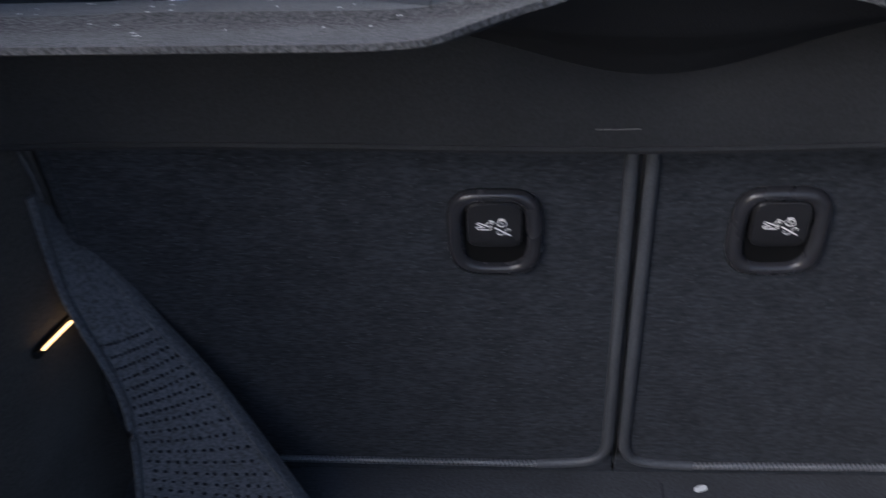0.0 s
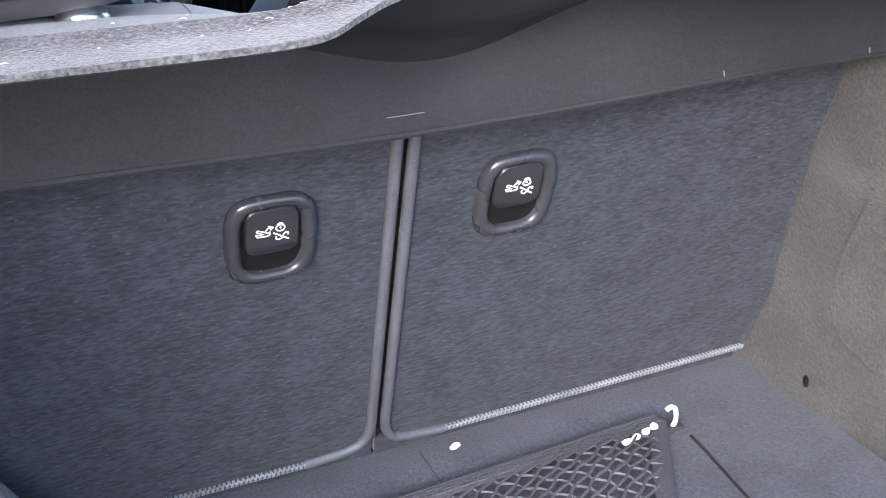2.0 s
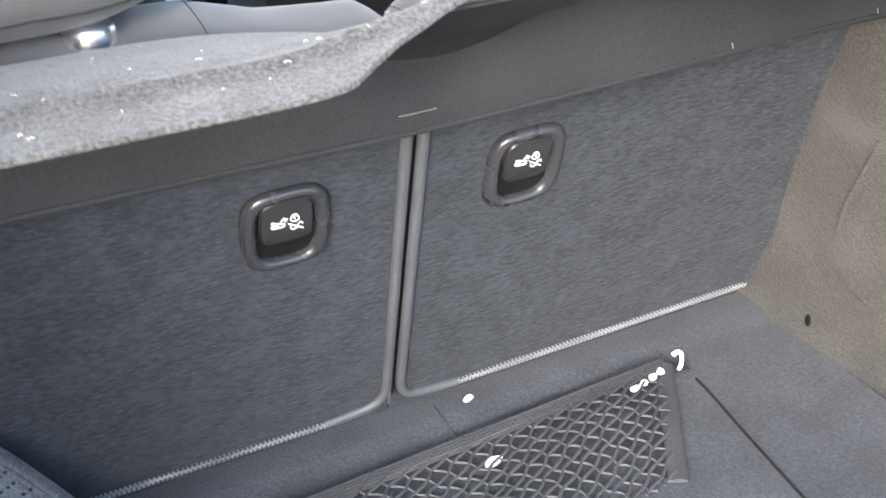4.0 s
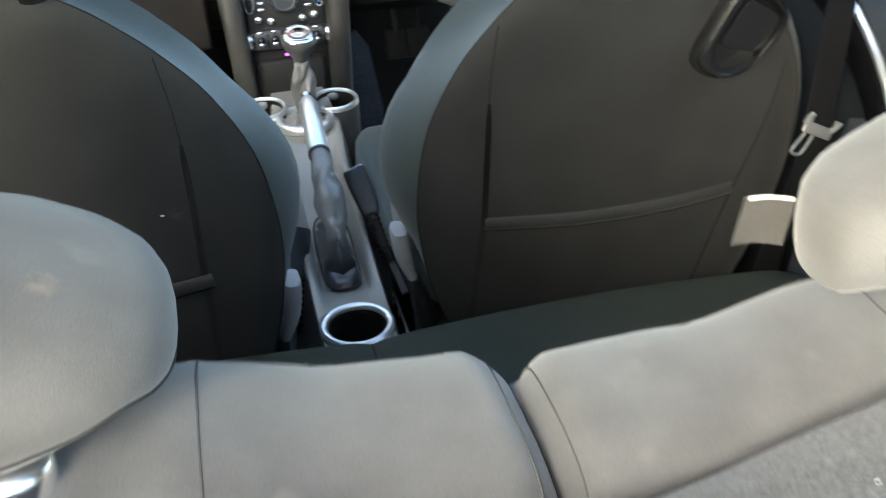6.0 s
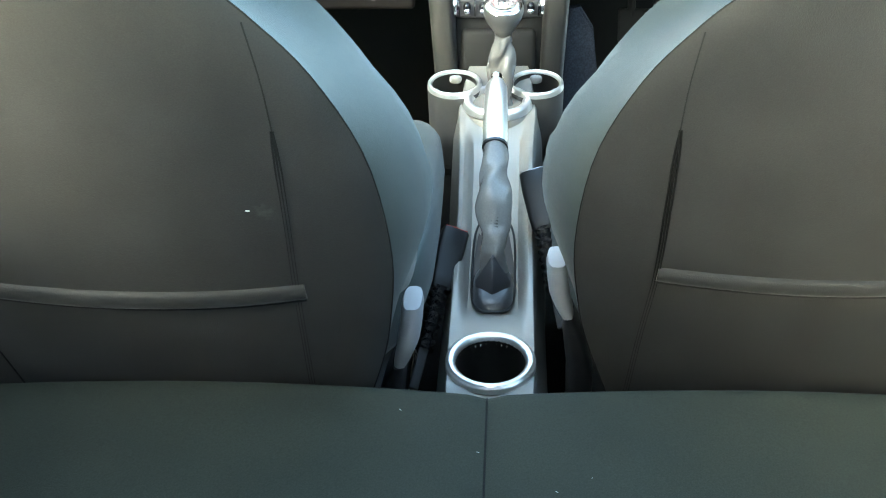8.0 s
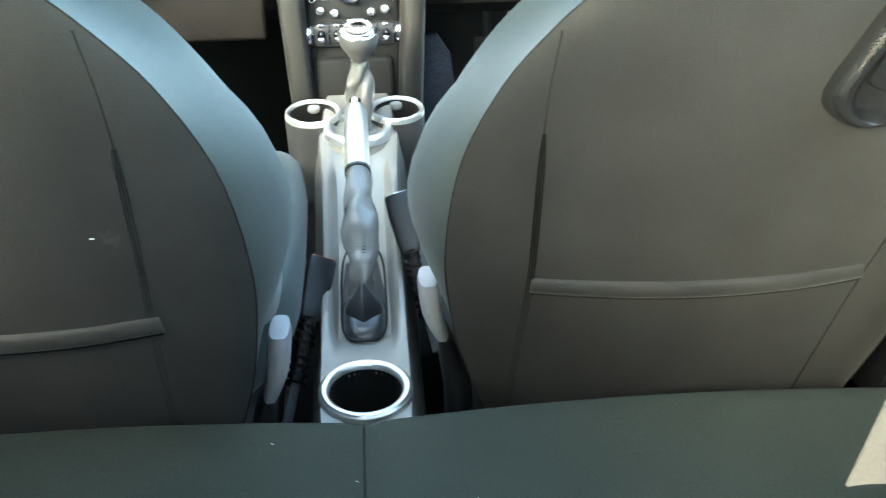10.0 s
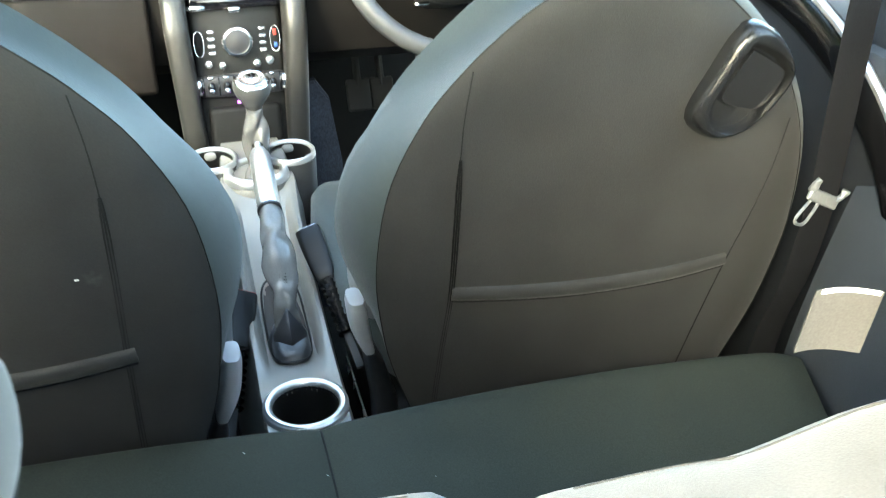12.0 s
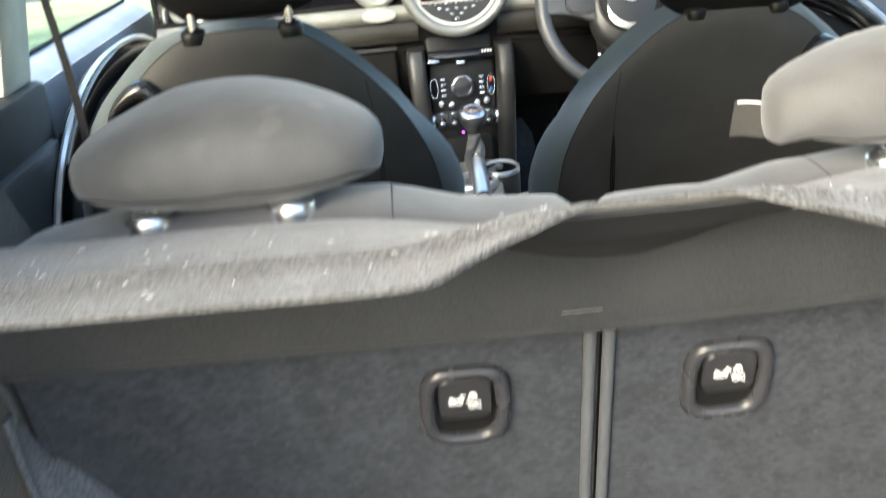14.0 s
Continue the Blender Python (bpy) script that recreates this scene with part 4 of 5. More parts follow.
holes = []
for i in range(12):
    for j in range(24):
        v, u = 0.42 + 0.58 * j / 23, 0.08 + 0.76 * (i + 0.5 * (j % 2) + random.uniform(-0.12, 0.12)) / 11.5
        k = min(28, int(v * 29))
        p = left[k].lerp(left[k + 1], v * 29 - k).lerp(right[k].lerp(right[k + 1], v * 29 - k), u) + Vector((0, -0.004 * math.sin(math.pi * u) - 0.0004, 0))
        holes.append(pillow(0.0027 * (0.4 + v * 0.6) * random.uniform(0.7, 1.15), 0.0009, 0.0019 * random.uniform(0.7, 1.15), p, 2.0, 8, 5))
part("mesh_hole", join(*holes), MESH_DARK, pocket, "dark open mesh", kind="stuff")
lamp = thing("boot_lamp", label="lit amber lamp strip in the boot side", category="lamp")
part("lens", tube([(-0.474, -0.829, 0.216), (-0.472, -0.790, 0.214), (-0.470, -0.752, 0.211)], 0.0014, 6), AMBER_GLOW, lamp)
part("housing", rbox((0.008, 0.090, 0.008), (-0.479, -0.790, 0.213), 0.003), STITCH_BLACK, lamp)


# lint on the shelf, and a scratch on its flap
random.seed(11)
fibres = []
for k in range(90):
    u = random.random()
    x = -0.48 + 0.96 * u
    v = random.uniform(0.35, 0.98)
    p = shelf_top((x + 0.53) / 1.06, v) + Vector((0, 0, 0.0012))
    a, ln = random.uniform(0, math.pi), random.uniform(0.001, 0.0042)
    q = p + Vector((ln * math.cos(a), ln * math.sin(a), 0))
    fibres.append(tube([p, p.lerp(q, 0.5) + Vector((0.0006, 0.0005, 0.0004)), q], 0.00017, 4))
for k in range(14):
    p = Vector((random.uniform(-0.2, 0.35), random.uniform(-0.34, -0.19), 0.0905))
    fibres.append(tube([p, p + Vector((random.uniform(-0.003, 0.003), random.uniform(-0.003, 0.003), 0.0003))], 0.00022, 4))
part("lint", join(*fibres), PAPER, label="white lint fibres on the felt shelf", category="lint", kind="stuff")
for u in (0.764, 0.919):
    part("lint_tuft", tube([flap_fn(u, 0.92) + Vector((0, -0.001, 0)), flap_fn(u + 0.001, 0.97) + Vector((0, -0.0015, 0))], 0.0004, 5), GREY, shelf, "pale tuft of lint on the flap hem")
part("scratch", tube([flap_fn(0.468 + 0.03 * k / 8, 0.72 - 0.03 * k / 8) + Vector((0, -0.0008, 0)) for k in range(9)], 0.00025, 5), GREY, shelf, "pale scratch on the flap")


# ---- centre console ----
console = thing("centre_console", label="dark grey plastic centre console between the front seats", category="console")


def console_top(y):
    return interp(y, [(-0.07, -0.004), (0.06, -0.004), (0.14, 0.0), (0.30, 0.022), (0.42, 0.048), (0.50, 0.070), (0.62, 0.09), (0.72, 0.09)])


def console_half(y):
    return interp(y, [(-0.07, 0.049), (0.0, 0.052), (0.12, 0.052), (0.3, 0.052), (0.44, 0.055), (0.52, 0.060), (0.64, 0.050), (0.72, 0.048)])


sections = []
for i in range(41):
    y = -0.062 + 0.76 * i / 40
    h, w = console_top(y), console_half(y)
    end = 0.010 if i == 0 else 0.0
    prof = [(-w - 0.022, -0.32), (-w - 0.016, -0.10), (-w - 0.008, h - 0.05), (-w, h - 0.016), (-w + 0.006, h - 0.004), (-w + 0.016, h + 0.0005)]
    k = math.exp(-((y - 0.29) / 0.18) ** 6)
    prof = prof[:3] + [(-w - 0.001, h - 0.018), (-w, h - 0.006 + 0.004 * k), (-w + 0.003, h + 0.004 * k), (-w + 0.008, h + 0.0055 * k), (-w + 0.012, h + 0.003 * k)]
    mid = [(-w + 0.017, h - 0.008 * k), (-w * 0.60, h - 0.020 * k), (-w * 0.25, h - 0.022 * k), (0, h - 0.022 * k)]
    half = prof + mid
    ring = [(x, z) for x, z in half] + [(-x, z) for x, z in reversed(half[:-1])]
    sections.append([Vector((x, y, z - end)) for x, z in ring])
body = part("body", loft(sections), CONSOLE, console)
# rear cup holder: the hole is cut by a deep cup with its own walls
cut = part("cutter", lathe([(0.0001, -0.075), (0.0395, -0.075), (0.0395, 0.03), (0.0001, 0.03)], 32, pose(0, 0, 0)), MATT)
mod = body.modifiers.new("hole", "BOOLEAN")
mod.object, mod.operation, mod.solver = cut, "DIFFERENCE", "EXACT"
bpy.context.view_layer.update()
deps = bpy.context.evaluated_depsgraph_get()
bored = bpy.data.meshes.new_from_object(body.evaluated_get(deps))
body.modifiers.clear()
body.data = bored
bpy.data.objects.remove(cut)
cup = part("cup_holder", lathe([(0.0395, 0.0), (0.0390, -0.02), (0.036, -0.07), (0.03, -0.073), (0.0005, -0.073)], 40), WELL, console, "black cup holder well")
part("cup_ring", lathe([(0.0393, -0.004), (0.0397, 0.0005), (0.0420, 0.0030), (0.0465, 0.0038), (0.0482, 0.0028), (0.0486, 0.0014), (0.0500, 0.0014), (0.0510, -0.001), (0.0512, -0.006)], 56, pose(0, 0, 0.002, 2)),
     RING, cup, "bright silver cup holder ring", sharp=80)

# front cup holders beside the gear lever
for x in (-0.067, 0.059):
    place = pose(x, 0.578, 0.094, 5, 0, 0)
    holder = part("front_cup_holder", lathe([(0.034, -0.13), (0.041, -0.10), (0.0425, -0.006)], 36, place), SHROUD, console)
    part("cup_well", lathe([(0.0345, -0.002), (0.033, -0.03), (0.031, -0.07), (0.0005, -0.072)], 36, place), WELL, holder, "black cup holder well")
    part("cup_ring", lathe([(0.0352, -0.008), (0.0358, 0.0), (0.0374, 0.0030), (0.0396, 0.0032), (0.0415, 0.0010), (0.0424, -0.006)], 44, place), RING, holder, "bright silver ring", sharp=80)
    for a in (90, 210, 330):
        m = place @ pose(0, 0, 0, 0, 0, a) @ pose(0.031, 0, -0.010)
        part("cup_grip", (lambda b: (bmesh.ops.transform(b, matrix=m, verts=b.verts), b)[1])(pillow(0.005, 0.010, 0.007, (0, 0, 0), 2.6, 14, 8)), GREY, holder, "grey spring tab")
# sculpted base under the gear lever
part("gear_base", lathe([(0.0515, -0.0095), (0.0550, -0.016), (0.0575, -0.035), (0.0560, -0.060), (0.050, -0.075)], 44, pose(0, 0.535, 0.083, 3, 0, 0)), CONSOLE, console, sharp=80)

# gear lever in its ring
gear = thing("gear_lever", label="gear lever with a twisted leather gaiter and silver-topped knob", category="lever")
place = pose(0, 0.535, 0.083, 3, 0, 0)
part("gaiter_ring", lathe([(0.0365, -0.016), (0.0385, -0.002), (0.0405, 0.0045), (0.0440, 0.0060), (0.0480, 0.0042), (0.0510, -0.001), (0.0525, -0.008)], 48, place), RING, gear, "satin silver ring", sharp=80)
part("inner_well", lathe([(0.0375, -0.010), (0.034, -0.028), (0.0005, -0.032)], 32, place), PLASTIC, gear)
rings = []
for i in range(41):
    f = i / 40
    c = Vector((0.002 + 0.006 * f, 0.536 + 0.012 * f, 0.062 + 0.118 * f))
    a = interp(f, [(0, 0.026), (0.12, 0.021), (0.3, 0.0205), (0.55, 0.0225), (0.75, 0.020), (0.9, 0.015), (1, 0.0125)])
    fold = interp(f, [(0, 0.2), (0.2, 0.5), (0.75, 0.5), (1.0, 0.05)])
    turn = 4.6 * f + 0.4 * math.sin(7 * f)
    ring = []
    for k in range(36):
        t = 2 * math.pi * k / 36
        w = a * (1 - fold * (0.5 - 0.5 * math.cos(2 * (t - turn))) ** 3 + 0.06 * math.cos(5 * t + 9 * f))
        ring.append(c + Vector((w * math.cos(t), w * math.sin(t), 0.003 * math.sin(2 * t + 3 * f))))
    rings.append(ring)
part("gaiter", loft(rings), LEATHER, gear, "twisted leather gaiter", sharp=80)
kn = pose(0.008, 0.553, 0.205, 18, 0, 0)
part("knob", lathe([(0.010, -0.034), (0.0125, -0.031), (0.0135, -0.022), (0.0200, -0.010), (0.0265, 0.002), (0.0295, 0.012), (0.0295, 0.019), (0.0275, 0.0250)], 36, kn), KNOB, gear, "satin grey knob", sharp=70)
part("knob_cap", lathe([(0.0278, 0.0245), (0.0250, 0.0278), (0.0200, 0.0292), (0.0185, 0.0285), (0.010, 0.0298), (0.0003, 0.031)], 36, kn), CHROME, gear, "shiny knob cap")
part("knob_collar", lathe([(0.0125, -0.046), (0.0135, -0.040), (0.0125, -0.033)], 24, kn), PLASTIC, gear, "black knob collar")
part("gear_marks", join(*[tube([kn @ Vector((x, -0.008, 0.0312)), kn @ Vector((x, 0.008, 0.0312))], 0.0007, 5) for x in (-0.007, 0, 0.007)],
                        tube([kn @ Vector((-0.007, 0, 0.0314)), kn @ Vector((0.007, 0, 0.0314))], 0.0007, 5)), PLASTIC, gear)

# handbrake
brake = thing("handbrake", label="handbrake lever with a silver grip and leather gaiter", category="lever")
part("grip", tube([(0, 0.298, 0.121), (0, 0.312, 0.127), (0, 0.36, 0.146), (0, 0.398, 0.160), (0, 0.410, 0.163)], [0.0155, 0.0165, 0.0160, 0.0150, 0.011], 16), RING, brake, "satin silver grip")
part("grip_joint", tube([(0, 0.296, 0.120), (0, 0.300, 0.1215)], 0.0172, 16), PLASTIC, brake)
part("button", tube([(0, 0.408, 0.162), (0, 0.424, 0.167)], 0.0085, 12), CHROME, brake, "chrome release button")
rings = []
cl = smooth_line([(0, 0.298, 0.119), (0, 0.265, 0.104), (0, 0.235, 0.092), (0.001, 0.205, 0.072), (0.001, 0.184, 0.048), (0, 0.172, 0.022), (0, 0.166, -0.012)], 52)
for i, c in enumerate(cl):
    f = i / 51
    w = interp(f, [(0, 0.0165), (0.16, 0.0170), (0.30, 0.0195), (0.44, 0.0235), (0.54, 0.0215), (0.64, 0.0155), (0.74, 0.0150), (0.86, 0.0175), (1, 0.020)])
    h = interp(f, [(0, 0.0165), (0.2, 0.0165), (0.44, 0.019), (0.64, 0.014), (0.8, 0.016), (1, 0.022)])
    p = interp(f, [(0, 2.0), (0.2, 2.0), (0.42, 1.35), (0.6, 1.6), (0.85, 1.25), (1, 1.6)])
    ruck = 0.0016 * math.sin(52 * f) * min(1, max(0, f - 0.5) * 5) + 0.0022 * math.sin(19 * f + 1) * (f > 0.2)
    d = (cl[min(i + 1, 51)] - cl[max(i - 1, 0)]).normalized()
    up = Vector((1, 0, 0)).cross(d).normalized()
    ring = []
    for k, (x, z) in enumerate(superloop(0, 0, 1, 1, 28, p)):
        t = 2 * math.pi * k / 28
        ring.append(c + Vector((1, 0, 0)) * (w * x + 0.0015 * math.sin(23 * f + 2 * t)) + up * (h * z + ruck * math.sin(t) + 0.0030 * math.sin(3 * t + 11 * f) * (f > 0.18) - 0.0042 * abs(math.sin(1.5 * t + 7 * f)) ** 3 * min(1.0, max(0.0, f - 0.12) * 6)))
    rings.append(ring)
part("gaiter", loft(rings), LEATHER, brake, "creased soft leather gaiter", sharp=60)
slot = [Vector((x, y, console_top(y) + 0.002)) for x, y in superloop(0, 0.203, 0.0275, 0.102, 48, 3.5)]
part("slot_frame", tube([p - Vector((0, 0, 0.016 * math.exp(-((p.y - 0.29) / 0.18) ** 6) - 0.001)) for p in slot], 0.0016, 8, True), STACK_BLACK, brake, "black slot edge")
rings = [[Vector((x, y, console_top(y) - 0.0245 * math.exp(-((y - 0.29) / 0.18) ** 6) - 0.003 + d)) for x, y in superloop(0, 0.205, a, b, 40, 3.5)] for a, b, d in ((0.0268, 0.1005, 0.006), (0.018, 0.09, 0.002), (0.001, 0.002, 0.002))]
# same leather as the gaiter; skirt and fold carry shade in their colour
skirt = [[Vector((x, y, z)) for x, y in superloop(0, yc, a, b, 24, p)] for yc, a, b, p, z in
         ((0.150, 0.0255, 0.046, 3.2, -0.008), (0.150, 0.0250, 0.045, 3.0, -0.001), (0.154, 0.0225, 0.038, 2.6, 0.006), (0.160, 0.0190, 0.030, 2.2, 0.010), (0.164, 0.0170, 0.022, 2.0, 0.011))]
part("gaiter_skirt", loft(skirt), SHADED_LEATHER, brake, "leather skirt of the gaiter, coloured as if in shade", sharp=70)
fold = [[Vector((x, y, z)) for x, y in superloop(0, yc, a, b, 24, p)] for yc, a, b, p, z in
        ((0.142, 0.0215, 0.020, 1.25, 0.006), (0.143, 0.0215, 0.019, 1.15, 0.014), (0.146, 0.0150, 0.015, 1.2, 0.024), (0.150, 0.0080, 0.010, 1.3, 0.034), (0.154, 0.0020, 0.004, 1.5, 0.043))]
part("gaiter_fold", loft(fold), PLASTIC, brake, "pointed fold of the gaiter, blackened for its shade")
stitches = [tube([cl[i] + Vector((-0.0045, -0.0085, 0.0115)), cl[i] + Vector((0.0045, -0.0085, 0.0115))], 0.0007, 5) for i in range(24, 36)]
part("ladder_stitch", join(*stitches), STITCH, brake, "row of cross stitches")
part("slot_floor", loft(rings), PLASTIC, brake)


# seat belt buckles on their stalks
def belt_buckle(top, foot, turn):
    top, foot = Vector(top), Vector(foot)
    d = (foot - top).normalized()
    ob = thing("belt_buckle", label="black seat belt buckle on a ribbed stalk", category="buckle", group="belt buckles")
    m = Matrix.Translation(top) @ Vector((0, 0, -1)).rotation_difference(d).to_matrix().to_4x4() @ pose(0, 0, 0, 0, 0, turn)

    def put(bm):
        bmesh.ops.transform(bm, matrix=m, verts=bm.verts)
        return bm
    part("housing", put(loft([[Vector((x, y, z)) for x, y in superloop(0, 0, a, b, 24, 5)] for a, b, z in
                              ((0.0165, 0.009, 0.0), (0.0180, 0.0105, -0.003), (0.0180, 0.0105, -0.03), (0.0155, 0.010, -0.070), (0.0135, 0.0095, -0.086), (0.011, 0.008, -0.089))])),
         STACK_BLACK, ob, "black buckle housing")
    part("button", put(rbox((0.030, 0.014, 0.003), (0, 0, 0.0008), 0.001)), RED if turn > 0 else SATIN, ob, "release button")
    rings = []
    for i in range(33):
        z = -0.086 - 0.085 * i / 32
        r = 0.0082 + 0.0026 * math.cos(2 * math.pi * i / 4)
        rings.append([Vector((x, y, z)) for x, y in superloop(0, 0, r * 1.15, r, 16, 3)])
    part("bellows", put(loft(rings)), RUBBER, ob, "ribbed rubber sleeve")
    part("stalk", put(rbox((0.012, 0.006, 0.06), (0, 0, -0.195), 0.002)), MATT, ob)
    return ob


belt_buckle((-0.050, 0.235, 0.030), (-0.098, 0.02, -0.085), 12)
belt_buckle((0.050, 0.305, 0.080), (0.096, 0.06, -0.07), -12)
for top, low, y in (((-0.078, 0.119), (-0.097, 0.026), -0.07), ((0.0715, 0.114), (0.0875, 0.028), 0.02)):
    cover = thing("recliner_cover", label="light grey curved plastic cover of a seat recliner", category="cover", group="recliner covers")
    sgn = 1 if top[0] > 0 else -1
    rings = []
    for i in range(13):
        f = i / 12
        w = interp(f, [(0, 0.0095), (0.04, 0.0115), (0.5, 0.0115), (0.92, 0.0080), (1, 0.0065)])
        bow = 0.006 * math.sin(math.pi * f)
        x, z = top[0] + (low[0] - top[0]) * f - sgn * bow * 0.6, top[1] + (low[1] - top[1]) * f
        rings.append([Vector((px, py, z)) for px, py in superloop(x, y + 0.02 + 0.02 * f - bow, max(0.002, w), 0.022, 20, 3)])
    part("shell", loft(rings), COVER, cover)
    part("lower_shell", loft([[Vector((px, py, z)) for px, py in superloop(low[0] + sgn * o, y + 0.04, w, 0.026, 18, 3)] for o, w, z in
                              ((0.0, 0.007, low[1] + 0.004), (0.006, 0.012, low[1] - 0.02), (0.016, 0.016, low[1] - 0.07), (0.02, 0.016, -0.34))]), PLASTIC, cover)


# ---- dashboard ----
dash = thing("dashboard", label="dark dashboard with a pale trim band and round vents", category="dashboard")
sections = []
for i in range(31):
    x = -0.64 + 1.28 * i / 30
    far = 0.03 * (x / 0.64) ** 2
    prof = [(1.08, 0.50), (0.90, 0.560), (0.78, 0.565), (0.735, 0.548), (0.728, 0.53), (0.745, 0.515), (0.752, 0.45), (0.735, 0.435), (0.722, 0.43), (0.716, 0.405),
            (0.712, 0.395), (0.715, 0.375), (0.722, 0.350), (0.735, 0.345), (0.735, 0.335), (0.722, 0.330), (0.728, 0.26), (0.748, 0.205), (0.80, 0.175), (0.92, 0.165), (1.08, 0.16)]
    sections.append([Vector((x, y - far, z)) for y, z in prof])
part("body", loft(sections), DASH, dash, sharp=30)
for x0, x1 in ((-0.63, -0.085), (0.085, 0.63)):
    def band(u, v, x0=x0, x1=x1):
        x = x0 + (x1 - x0) * u
        a = math.pi * v
        return Vector((x, 0.716 - 0.03 * (x / 0.64) ** 2 - 0.010 * math.sin(a), 0.398 + 0.034 * v))
    part("trim_band", sheet(band, 24, 8, (0, 0.006, 0)), DASH_TRIM, dash, "pale satin trim band")
    def pad(u, v, x0=x0, x1=x1):
        x = x0 + (x1 - x0) * u
        return Vector((x, 0.712 - 0.03 * (x / 0.64) ** 2 - 0.006 * math.sin(math.pi * v) + 0.004 * (1 - v), 0.354 + 0.041 * v))
    part("knee_pad", sheet(pad, 24, 8, (0, 0.006, 0)), DASH_PAD, dash, "grey-brown padded dash edge")
    def glossy(u, v, x0=x0, x1=x1):
        x = x0 + (x1 - x0) * u
        return Vector((x, 0.742 - 0.03 * (x / 0.64) ** 2 - 0.0025 * math.sin(math.pi * v), 0.440 + 0.078 * v))
    part("upper_trim", sheet(glossy, 24, 8, (0, 0.006, 0)), GLOSS, dash, "gloss black upper trim")
badge = superloop(0, 0, 0.036, 0.013, 28, 2.2)
part("trim_badge", prism(badge, 0.004, pose(-0.165, 0.701, 0.416, 90, 0, 0), 0.0015), RING, dash, "oval silver badge")
part("glove_box", rbox((0.40, 0.02, 0.17), (-0.335, 0.712, 0.255), 0.008, 3, (-6, 0, 0)), GLOVE, dash, "glove box lid")
part("glove_box_edge", tube([(-0.53, 0.695, 0.345), (-0.335, 0.698, 0.346), (-0.135, 0.701, 0.343)], 0.0030, 6), PILLAR_GREY, dash)


def round_vent(x, z):
    m = pose(x, 0.722, z, 96, 0, 0)
    vent = part("vent", torus(0.0395, 0.0110, 44, 12, m), SILVER_PAINT, dash, "round vent with a silver ring")
    part("vent_bowl", lathe([(0.038, 0.002), (0.034, -0.012), (0.0005, -0.014)], 32, m), STITCH_BLACK, vent)
    for d in (-0.018, -0.006, 0.006, 0.018):
        part("vent_slat", (lambda b: (bmesh.ops.transform(b, matrix=m, verts=b.verts), b)[1])(rbox((2 * math.sqrt(0.034 ** 2 - d * d), 0.002, 0.012), (0, d, -0.004), 0.0008, 1)), GLOSS, vent)
    part("vent_hub", (lambda b: (bmesh.ops.transform(b, matrix=m, verts=b.verts), b)[1])(rbox((0.014, 0.010, 0.008), (0, 0, 0.002), 0.003)), SATIN, vent)


round_vent(-0.168, 0.477)
round_vent(0.155, 0.477)
round_vent(-0.56, 0.47)
round_vent(0.56, 0.47)

# large round centre instrument
gauge = thing("centre_instrument", label="large round central speedometer with a silver rim", category="gauge")
m = pose(0, 0.690, 0.478, 84, 0, 0)


def gauge_put(b):
    bmesh.ops.transform(b, matrix=m, verts=b.verts)
    return b


part("housing", lathe([(0.118, 0.0), (0.118, -0.06), (0.0005, -0.06)], 56, m), DASH, gauge)
part("rim", torus(0.106, 0.0125, 64, 12, m), SILVER_PAINT, gauge, "broad silver rim")
part("dial_face", lathe([(0.096, 0.0), (0.095, -0.008), (0.0005, -0.008)], 56, m), WHITE, gauge, "pale dial face")
part("dial_scale", lathe([(0.094, -0.0065), (0.080, -0.0065)], 56, m), WHITE, gauge)
ticks = []
for k in range(41):
    a = radians(200 - 220 * k / 40)
    r0 = 0.082 if k % 4 else 0.078
    ticks.append(gauge_put(tube([(r0 * math.cos(a), r0 * math.sin(a), -0.0058), (0.092 * math.cos(a), 0.092 * math.sin(a), -0.0058)], 0.0008, 4)))
part("tick_marks", join(*ticks), PLASTIC, gauge, kind="stuff")
disp = part("radio_display", gauge_put(rbox((0.150, 0.020, 0.003), (0, -0.030, -0.004), 0.001)), DISPLAY, gauge, "dark radio display with red lights")
random.seed(21)
x = -0.066
while x < 0.016:
    w = random.uniform(0.003, 0.006)
    part("display_bar", gauge_put(rbox((w, 0.0055, 0.001), (x + w / 2, -0.029, -0.0022), 0)), RED_GLOW, disp, "lit red bar")
    x += w + 0.0013
for x in (0.041, 0.049, 0.057):
    part("display_bar", gauge_put(rbox((0.0055, 0.0085, 0.001), (x, -0.028, -0.0022), 0)), RED_GLOW, disp, "lit red bar")
part("button_field", gauge_put(prism([(0.088 * math.sin(radians(a)), -0.088 * math.cos(radians(a))) for a in range(-60, 61, 6)], 0.003, pose(0, 0, -0.0075))), PLASTIC, gauge, "black radio button field")
for k in range(11):
    part("radio_button", gauge_put(rbox((0.0065, 0.0028, 0.003), (-0.055 + 0.011 * k, -0.0455 - 0.0012 * (k % 2), -0.0035), 0.0008)), SATIN if k % 2 else GREY, gauge)
for x, y in ((-0.036, -0.057), (-0.019, -0.060), (0.0, -0.058), (0.019, -0.060), (0.036, -0.057), (-0.010, -0.070), (0.010, -0.070), (0.0, -0.080)):
    part("radio_button", gauge_put(rbox((0.0095, 0.0042, 0.004), (x, y, -0.003), 0.0016)), SATIN, gauge)

# centre stack
stack = thing("centre_stack", label="centre stack with climate dial and toggle switches", category="panel")
FACE = pose(0, 0.690, 0.21, 80, 0, 0)


def face(b):
    bmesh.ops.transform(b, matrix=FACE, verts=b.verts)
    return b


